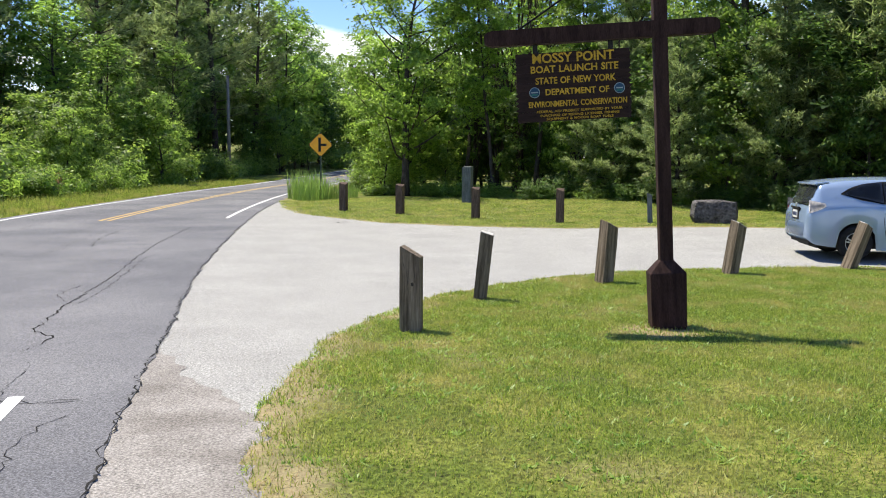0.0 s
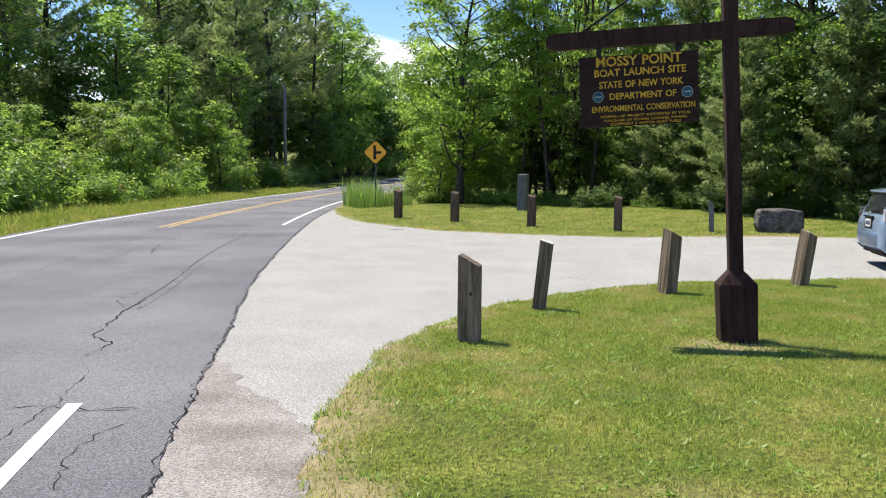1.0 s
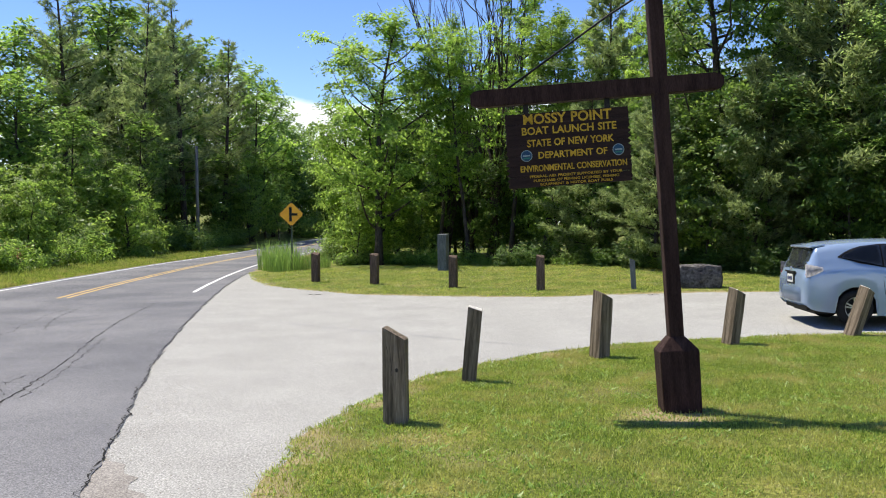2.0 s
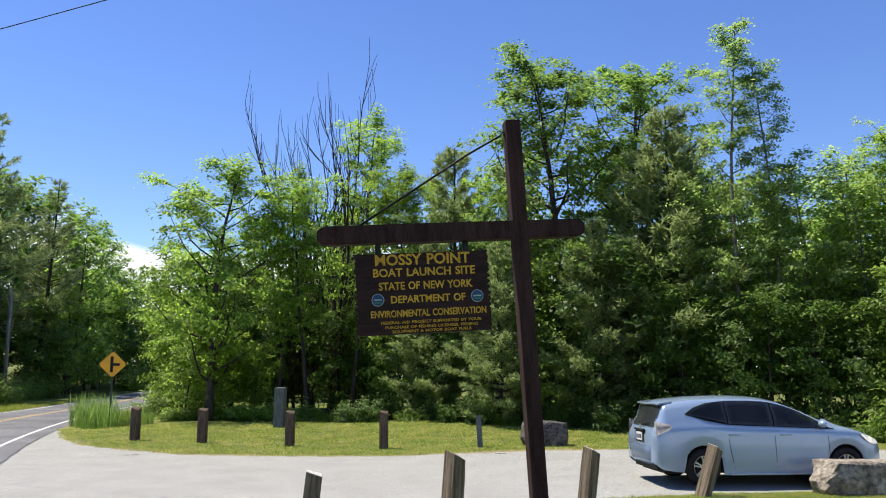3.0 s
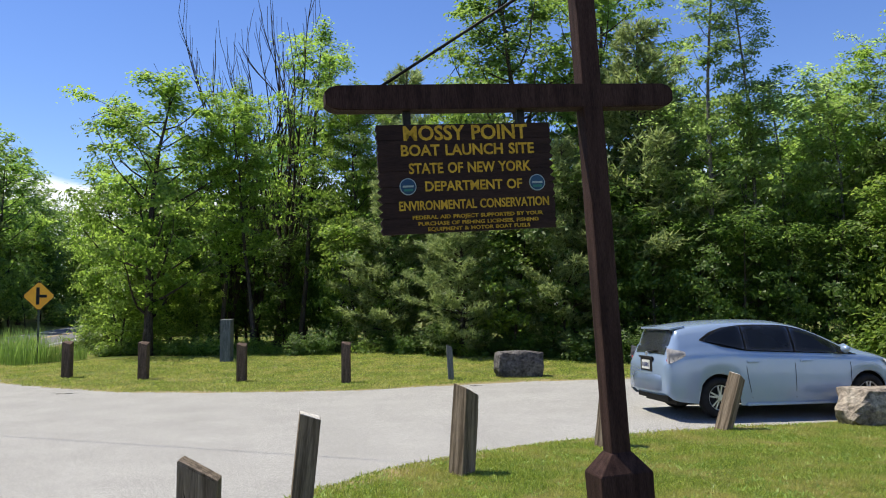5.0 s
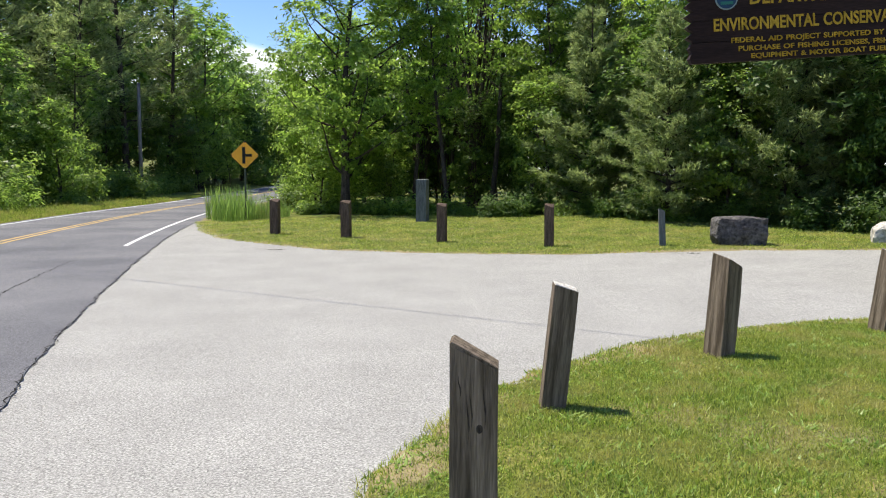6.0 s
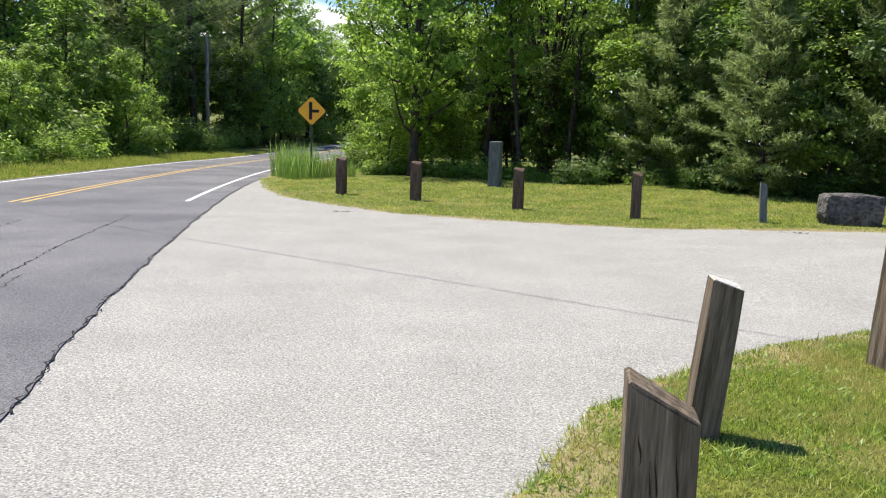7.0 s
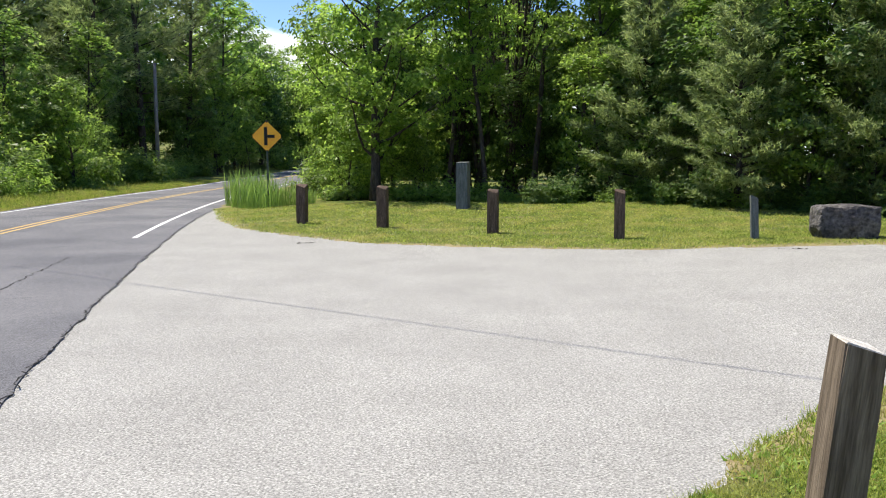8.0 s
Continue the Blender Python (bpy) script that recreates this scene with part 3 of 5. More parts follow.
def broad_tree(name, label, seed, height, base, spread, limbs, leaves, size, leaf, bark, trunk_r, flat=0.6, up=0.12, clump=0.75, stems=1, category="tree", fill=0.5, simple=False):
    """Trunk, limbs and twigs in one mesh, and a crown of single leaves in clumps round the twigs."""
    rng = np.random.RandomState(seed)
    root = thing(name, Matrix(), label, category)
    wood, tips = [], []
    for st in range(stems):
        off = np.array([rng.normal(0, 0.35), rng.normal(0, 0.35), 0]) if stems > 1 else np.zeros(3)
        line = bent(rng, off + [0, 0, -0.15], [rng.normal(0, 0.05), rng.normal(0, 0.05), 1], height * rng.uniform(0.85, 1.0), 9, 0.045, 0.05)
        rad = [trunk_r * (1 - 0.9 * (i / 9)) + 0.012 for i in range(10)]
        rad[0] *= 1.35
        wood.append(tube(line, rad, 8))
        for j in range(limbs):
            h = base + (1 - base) * ((j + rng.uniform(0, 0.8)) / limbs)
            i = min(int(h * 9), 8)
            p = line[i] + (line[i + 1] - line[i]) * (h * 9 - i if h < 1 else 1)
            reach = spread * math.sqrt(max(0.10, 1 - (((h - base) / (1 - base) - 0.38) / 0.66) ** 2)) * rng.uniform(0.7, 1.15)
            an = j * 2.4 + rng.uniform(-0.5, 0.5)
            d = [math.cos(an), math.sin(an), rng.uniform(0.15, 0.75)]
            lb = bent(rng, p, d, reach, 6, 0.13, up)
            r0 = max(0.02, trunk_r * 0.42 * (1 - h * 0.6))
            wood.append(tube(lb, [r0 * (1 - 0.85 * q / 6) for q in range(7)], 4, cap=False))
            for q in range(2, 7):
                for z in range(2):
                    dd = rng.normal(0, 1, 3) * [1, 1, flat]
                    tw = bent(rng, lb[q], dd / np.linalg.norm(dd), reach * 0.30 * rng.uniform(0.5, 1.2), 3, 0.2, 0.08)
                    if z == 0 and not simple:
                        wood.append(tube(tw, [r0 * 0.3, r0 * 0.22, r0 * 0.15, 0.006], 3, cap=False))
                    tips += [tw[2], tw[3]]
            tips.append(lb[6])
        tips.append(line[9])
    v, f = joined(wood)
    link_mesh("trunk", v, f, bark, root, smooth=True)
    tips = np.array(tips)
    few = tips[rng.permutation(len(tips))[:max(40, int(len(tips) * fill))]]
    pick = (rng.uniform(0, 1, leaves) ** 1.25 * len(few)).astype(int)
    away = few - few.mean(0)
    away = away / (np.linalg.norm(away, axis=1, keepdims=True) + 1e-6)
    off = rng.normal(0, 1, (leaves, 3)) * [clump * 0.40, clump * 0.40, clump * 0.15]
    off[:, 2] -= 0.25 * (off[:, 0] ** 2 + off[:, 1] ** 2) / clump
    c = few[pick] + off
    nrm = rng.normal(0, 0.40, (leaves, 3)) + [0, 0, 0.6] + 0.85 * away[pick]
    leaf_object("crown", c, nrm, size * rng.uniform(0.6, 1.3, leaves), leaf, root, rng, simple=simple)
    return root


def pine_tree(name, label, seed, height, base, spread, whorls, tufts, needle, trunk_r, droop=0.0, gaps=0.25):
    rng = np.random.RandomState(seed)
    root = thing(name, Matrix(), label, "tree")
    line = bent(rng, [0, 0, -0.15], [0, 0, 1], height, 10, 0.015, 0.05)
    wood = [tube(line, [trunk_r * (1 - 0.93 * i / 10) + 0.01 for i in range(11)], 8)]
    cs, ds = [], []
    for wv in range(whorls):
        h = base + (1 - base) * wv / whorls
        i = min(int(h * 10), 9)
        p0 = line[i] + (line[i + 1] - line[i]) * (h * 10 - i)
        u = (h - base) / (1 - base)
        for k in range(5):
            if rng.random_sample() < gaps:
                continue
            an = k * 2 * math.pi / 5 + wv * 0.7 + rng.uniform(-0.35, 0.35)
            reach = spread * (0.55 + 0.45 * min(1, u * 5)) * (1 - u) ** 0.75 * rng.uniform(0.55, 1.2) + 0.25
            lb = bent(rng, p0, [math.cos(an), math.sin(an), 0.15 - droop + 0.5 * u], reach, 6, 0.06, 0.045)
            wood.append(tube(lb, [0.05 * (1 - u * 0.7) * (1 - 0.85 * q / 6) + 0.004 for q in range(7)], 4, cap=False))
            m = max(8, int(tufts * reach / (whorls * 3.0 * spread * 0.55)))
            s = rng.uniform(0.25, 1.0, m) ** 0.8 * 6
            j = np.minimum(s.astype(int), 5)
            L = np.array(lb)
            c = L[j] + (L[j + 1] - L[j]) * (s - j)[:, None]
            side = np.array([-math.sin(an), math.cos(an), 0])
            c = c + side * (rng.normal(0, 0.16, m) * reach * (0.4 + 0.6 * (1 - s / 6)))[:, None] + rng.normal(0, 0.07, (m, 3))
            d = rng.normal(0, 0.6, (m, 3)) + np.array([math.cos(an), math.sin(an), 0.45])
            cs.append(c)
            ds.append(d)
    v, f = joined(wood)
    link_mesh("trunk", v, f, BARK, root, smooth=True)
    c, d = np.concatenate(cs), np.concatenate(ds)
    d /= np.linalg.norm(d, axis=1, keepdims=True)
    n = len(c)
    tri = []
    for k in range(3):
        dd = d + rng.normal(0, 0.42, (n, 3))
        dd /= np.linalg.norm(dd, axis=1, keepdims=True)
        s = np.cross(dd, rng.normal(size=(n, 3)))
        s /= np.linalg.norm(s, axis=1, keepdims=True)
        ln = needle * rng.uniform(0.7, 1.25, n)[:, None]
        tri.append(np.stack([c - s * 0.034, c + s * 0.034, c + dd * ln], 1))
    t = np.concatenate(tri).reshape(-1, 3)
    m = len(t) // 3
    me = bpy.data.meshes.new("crown")
    me.vertices.add(len(t))
    me.vertices.foreach_set("co", t.ravel())
    me.loops.add(len(t))
    me.loops.foreach_set("vertex_index", np.arange(len(t)))
    me.polygons.add(m)
    me.polygons.foreach_set("loop_start", np.arange(m) * 3)
    me.materials.append(NEEDLE)
    me.update(calc_edges=True)
    ob = new("crown", me)
    ob.parent = root
    return root


def dead_tree(name, label, seed, height, bark):
    rng = np.random.RandomState(seed)
    root = thing(name, Matrix(), label, "tree")
    wood = []

    def grow(p, d, length, r, depth):
        ln = bent(rng, p, d, length, 6, 0.06, 0.05)
        wood.append(tube(ln, [r * (1 - 0.8 * q / 6) + 0.012 for q in range(7)], 5, cap=False))
        if depth:
            for k in range(6):
                q = min(6, 1 + k)
                dd = (ln[q] - ln[q - 1]) / (length / 6) + rng.normal(0, 0.30, 3) * [1, 1, 0.4] + [0, 0, 0.25]
                grow(ln[q], dd / np.linalg.norm(dd), length * rng.uniform(0.28, 0.5), r * 0.5 * (1 - 0.1 * k), depth - 1)

    for st in range(3):
        grow([rng.normal(0, 0.3), rng.normal(0, 0.3), -0.1], [0.13 * (st - 1) + rng.normal(0, 0.04), rng.normal(0, 0.08), 1], height * rng.uniform(0.8, 1.0), 0.16, 2)
    v, f = joined(wood)
    link_mesh("trunk", v, f, bark, root, smooth=True)
    return root


def shrub(name, label, seed, height, width, leaves, size, leaf, stems=9):
    rng = np.random.RandomState(seed)
    root = thing(name, Matrix(), label, "shrub")
    wood, tips = [], []
    for s in range(stems):
        an = rng.uniform(0, 6.28)
        ln = bent(rng, [rng.normal(0, width * 0.12), rng.normal(0, width * 0.12), -0.05], [math.cos(an) * 0.6, math.sin(an) * 0.6, 1], height * rng.uniform(0.65, 1.0), 5, 0.16, 0.02)
        wood.append(tube(ln, [0.022 * (1 - 0.15 * q) for q in range(6)], 4, cap=False))
        tips += ln[1:]
        for q in range(1, 6):
            for z in range(2):
                dd = rng.normal(0, 1, 3) * [1, 1, 0.5]
                tw = bent(rng, ln[q], dd / np.linalg.norm(dd), width * 0.28, 3, 0.2, 0.05)
                tips += tw[1:]
    v, f = joined(wood)
    link_mesh("woody_frame", v, f, BARK, root)
    tips = np.array(tips)
    c = tips[rng.randint(0, len(tips), leaves)] + rng.normal(0, 1, (leaves, 3)) * [width * 0.07, width * 0.07, height * 0.05]
    c[:, 2] = np.abs(c[:, 2])
    leaf_object("foliage", c, rng.normal(0, 0.5, (leaves, 3)) + [0, 0, 0.6] + 0.9 * c / (np.linalg.norm(c, axis=1, keepdims=True) + 0.1), size * rng.uniform(0.6, 1.3, leaves), leaf, root, rng, simple=True)
    return root


def reeds(name, label, seed, n, radius, height):
    rng = np.random.RandomState(seed)
    root = thing(name, Matrix(), label, "grass clump")
    vs, fs = [], []
    for i in range(n):
        a, r = rng.uniform(0, 6.28), radius * math.sqrt(rng.uniform(0, 1))
        x, y, h = r * math.cos(a), r * math.sin(a), height * rng.uniform(0.5, 1.1)
        b, ln, w = rng.uniform(0, 6.28), rng.uniform(0.05, 0.6) * h, rng.uniform(0.005, 0.012)
        ux, uy = math.cos(b + 1.57) * w, math.sin(b + 1.57) * w
        o = len(vs)
        vs += [(x - ux, y - uy, -0.02), (x + ux, y + uy, -0.02), (x + ux + ln * 0.35 * math.cos(b), y + uy + ln * 0.35 * math.sin(b), h * 0.6),
               (x - ux + ln * 0.35 * math.cos(b), y - uy + ln * 0.35 * math.sin(b), h * 0.6), (x + ln * math.cos(b), y + ln * math.sin(b), h)]
        fs += [(o, o + 1, o + 2, o + 3), (o + 3, o + 2, o + 4)]
    link_mesh("tuft", vs, fs, REED_BLADE, root)
    return root


KINDS = {
    "maple": broad_tree("maple_tree", "broad bright green maple tree with a dark trunk", 11, 13.0, 0.12, 4.3, 28, 16000, 0.20, LEAF_BRIGHT, BARK, 0.19, clump=0.64, fill=0.65),
    "oak": broad_tree("broadleaf_tree", "tall full green broadleaf tree at the wood's edge", 12, 18.0, 0.12, 4.3, 36, 21500, 0.20, LEAF_MID, BARK, 0.24, clump=0.62, fill=0.7),
    "ash": broad_tree("ash_tree", "green ash tree with a bare lower trunk", 13, 15.0, 0.35, 3.4, 24, 10500, 0.185, LEAF_BRIGHT, BARK, 0.13, clump=0.55, fill=0.55),
    "aspen": broad_tree("aspen_tree", "slender pale green aspen tree with a thin straight trunk", 14, 17.5, 0.25, 1.8, 28, 10500, 0.15, LEAF_ASPEN, PALE_BARK, 0.11, clump=0.5),
    "young": broad_tree("young_tree", "slim young tree with small pale green leaves", 27, 10.5, 0.15, 2.3, 26, 5200, 0.175, LEAF_ASPEN, PALE_BARK, 0.07, clump=0.55, fill=0.6),
    "locust": broad_tree("locust_tree", "tall open-crowned tree with sparse pale green leaves", 15, 18.0, 0.25, 4.8, 20, 12000, 0.145, LEAF_ASPEN, BARK, 0.15, up=0.26, clump=0.5, stems=2, fill=0.6),
    "under": broad_tree("understorey_tree", "dense young broadleaf tree, leaf colour darkened for shade", 16, 8.0, 0.05, 2.7, 20, 5600, 0.21, LEAF_SHADED, BARK, 0.08, simple=True),
    "sapling": broad_tree("sapling_tree", "young bright green broadleaf tree", 17, 6.5, 0.08, 2.3, 18, 5200, 0.185, LEAF_SHRUB, BARK, 0.06, clump=0.6),
    "far": broad_tree("broadleaf_tree", "full green broadleaf tree deep in the wood", 32, 18.0, 0.10, 4.6, 32, 4300, 0.42, LEAF_MID, BARK, 0.24, clump=0.95, fill=0.8, simple=True),
    "farbright": broad_tree("broadleaf_tree", "full bright green broadleaf tree in the sun", 33, 13.0, 0.08, 4.0, 28, 4400, 0.35, LEAF_BRIGHT, BARK, 0.19, clump=0.9, fill=0.7, simple=True),
    "pine": pine_tree("pine_tree", "tall white pine with feathery dark green needles", 18, 20.0, 0.22, 4.6, 26, 4300, 0.42, 0.26, gaps=0.3),
    "lowpine": pine_tree("pine_tree", "white pine with soft needle plumes down to the ground", 19, 13.0, 0.04, 4.4, 26, 7000, 0.37, 0.18, gaps=0.12),
    "dead": dead_tree("dead_tree", "dead tree with bare grey upright branches", 20, 19.0, BARK),
    "bush": shrub("shrub", "rounded green leafy shrub", 21, 2.2, 2.6, 2500, 0.17, LEAF_SHRUB),
    "brush": shrub("shrub", "low brush at the wood's edge, leaf colour darkened for shade", 22, 1.5, 2.2, 2800, 0.14, LEAF_SHADED),
    "weeds": shrub("shrub", "low yellow-green weeds and ferns", 23, 0.8, 1.7, 1600, 0.13, LEAF_SHRUB, stems=14),
    "rust": shrub("shrub", "low shrub with rusty brown leaves", 24, 1.3, 1.3, 1500, 0.12, LEAF_RUST),
    "reed": reeds("tall_grass", "clump of tall green grass round the sign post", 25, 300, 0.8, 1.3),
}
USED = {}


def plant(kind, x, y, size=1.0, turn=None, rng=random.Random(8)):
    ob = KINDS[kind]
    turn = rng.uniform(0, 360) if turn is None else turn
    k = size * rng.uniform(0.94, 1.06)
    m = Matrix.Translation((x, y, gz(x, y) - 0.02)) @ Matrix.Rotation(radians(turn), 4, "Z") @ Matrix.Diagonal((k, k, size, 1))
    if USED.setdefault(kind, 0) == 0:
        ob.matrix_basis = m
    else:
        src = ob.matrix_basis.copy()
        ob.matrix_basis = Matrix()
        copy_thing(ob, m)
        ob.matrix_basis = src
    USED[kind] += 1


def polar(az, d, origin=(0.0, 2.5)):
    az -= 0.18 + 0.0027 * d
    return origin[0] + d * math.sin(radians(az)), origin[1] + d * math.cos(radians(az))


# the wood behind the far lawn: kind, bearing from the sign's path, distance, size
for kind, az, d, k in (
        ("maple", -3.9, 38, 0.97), ("maple", -5.0, 45, 0.78), ("ash", 0.5, 40, 0.80), ("dead", 0.9, 45, 0.66), ("dead", 4.9, 44, 0.66), ("dead", 2.8, 44.5, 0.74), ("dead", 3.9, 43, 0.70), ("ash", 5.6, 41, 1.02), ("ash", 8.0, 40, 0.80),
        ("ash", 2.6, 38, 0.72), ("lowpine", 12.5, 44, 1.12), ("oak", 20.4, 34.5, 0.97), ("oak", 24.8, 36.5, 0.98), ("lowpine", 11.4, 35.5, 0.62), ("ash", 9.8, 37.5, 0.76), ("sapling", 9.2, 36.5, 0.9), ("lowpine", 16.0, 32, 0.55), ("lowpine", 22.5, 31.5, 0.62), ("ash", 14.5, 41, 0.82), ("lowpine", 27.5, 33.5, 1.0),
        ("aspen", 32.0, 31.5, 0.89), ("aspen", 34.5, 31.5, 0.80), ("maple", 29.5, 36, 0.92), ("young", 36.8, 32, 0.98), ("young", 40.0, 32, 0.95), ("young", 33.6, 32, 0.92), ("young", 38.4, 33.5, 1.02), ("young", 30.4, 32.5, 0.95), ("young", 42.6, 33, 0.9), ("maple", 38.5, 37, 0.8), ("ash", 42.5, 34, 0.72),
        ("locust", 45.2, 31, 0.73), ("locust", 48.5, 30, 0.80), ("pine", 48.5, 33, 0.66), ("lowpine", 51.5, 28, 0.92), ("oak", 55, 31, 0.9), ("lowpine", 45, 38, 0.95),
        ("far", 12, 48, 0.72), ("far", 6, 50, 0.74), ("far", 0, 50, 0.66), ("farbright", -5, 52, 0.8), ("far", 18, 46, 0.85), ("far", 26, 46, 0.85), ("farbright", 33, 42, 0.95), ("farbright", 41, 42, 0.9), ("far", 48, 42, 0.75), ("farbright", 60, 30, 1.0), ("far", 65, 28, 1.0),
        ("sapling", -5.6, 44, 0.9), ("sapling", -4.6, 41, 0.6), ("sapling", -1.0, 46, 0.9), ("sapling", 2.2, 47, 1.0), ("sapling", 5.5, 46, 1.0), ("under", 8.5, 42, 0.9), ("under", 12, 36, 0.75), ("under", 15.5, 34.5, 0.8), ("under", 19, 33, 0.8),
        ("sapling", 19.3, 31.5, 0.85), ("under", 23, 32, 0.9), ("under", 26.5, 32.5, 0.9), ("under", 28.5, 30.8, 0.7), ("under", 31.0, 30.4, 0.65), ("under", 33.5, 30.4, 0.65), ("under", 36.2, 30.2, 0.6), ("under", 38.8, 30.2, 0.6), ("sapling", 41, 31, 0.95), ("sapling", 44, 30, 1.0), ("sapling", 47.5, 27.5, 0.85), ("under", 52, 27, 0.9), ("under", 58, 26, 1.0),
        ("under", 3, 46, 1.1), ("under", 10, 43, 1.1), ("under", 17, 40, 1.1), ("under", 24, 38, 1.1), ("sapling", 31, 36, 1.2), ("sapling", 38, 35, 1.2), ("under", 45, 34, 1.1), ("under", -2.5, 47, 1.1), ("sapling", 32, 35, 1.15), ("sapling", 35.5, 35, 1.15), ("sapling", 40.5, 35, 1.15), ("under", 1.6, 49, 0.9), ("under", 2.7, 52, 1.0), ("sapling", -5.4, 39.5, 0.7), ("sapling", -2.6, 40.5, 0.7), ("sapling", -1.0, 40, 0.6), ("under", -1, 52, 1.2), ("under", 5, 53, 1.2), ("under", 8, 51, 1.2), ("under", 12, 50, 1.2), ("under", 15, 48, 1.2), ("under", 20, 47, 1.2), ("under", 28, 44, 1.2), ("under", 35, 42, 1.2), ("under", 42, 40, 1.2), ("under", 7, 44, 0.8), ("under", 4.5, 42.5, 0.7), ("under", 0.5, 45, 0.8)):
    plant(kind, *polar(az, d), k)
rw = random.Random(31)
for i in range(46):
    az = -6 + i * 1.42
    d = np.interp(az, [-6, 0, 6, 12, 18, 25, 35, 45, 60], [40, 37, 35, 33.4, 31.4, 29.8, 29.0, 28.2, 26]) + rw.uniform(-0.2, 1.2)
    plant("weeds" if az < 3 else rw.choice(("bush", "bush", "weeds")) if az > 39 else rw.choice(("brush", "brush", "weeds")), *polar(az, d), rw.uniform(0.8, 1.15) if az > 39 or az < 3 else rw.uniform(0.5, 0.85))
for x, y, k in ((-6.95, 38.9, 0.9), (-6.3, 39.6, 0.75), (-7.4, 40.2, 1.1), (-5.5, 40.6, 0.55), (-7.9, 41.6, 1.15)):
    plant("reed", x, y, k)

# the trees that close the road's bend
for kind, az, d, k in (("pine", -16.9, 84, 1.32), ("pine", -14.3, 88, 1.06), ("pine", -19.6, 78, 1.15), ("far", -22.5, 87.5, 1.47), ("far", -21, 92.5, 1.41), ("far", -19.3, 98.75, 1.41), ("far", -17.6, 101.25, 1.35), ("far", -16.2, 105, 1.32), ("far", -14.8, 107.5, 1.37), ("far", -13.4, 105.8, 1.30), ("far", -12.2, 112.7, 1.24), ("far", -11, 119.6, 1.13),
                       ("far", -10, 128.8, 0.99), ("far", -8.8, 133.4, 0.90), ("far", -7.6, 135.7, 0.79), ("farbright", -20.6, 60, 0.52), ("far", -20.2, 72, 0.66), ("farbright", -12.4, 90, 0.85), ("sapling", -27, 46, 0.8), ("far", -24.5, 62, 0.6), ("under", -20, 79.8, 1.30), ("under", -18.2, 84.36, 1.30), ("under", -17.2, 90.06, 1.30), ("under", -14.6, 91.2, 1.30), ("under", -13.3, 98.04, 1.30), ("under", -12, 104.88, 1.30), ("under", -10.8, 110.58, 1.30), ("under", -9.6, 116.28, 1.30), ("under", -8.2, 118.56, 1.30), ("under", -7, 114, 1.20)):
    plant(kind, *polar(az, d), k)

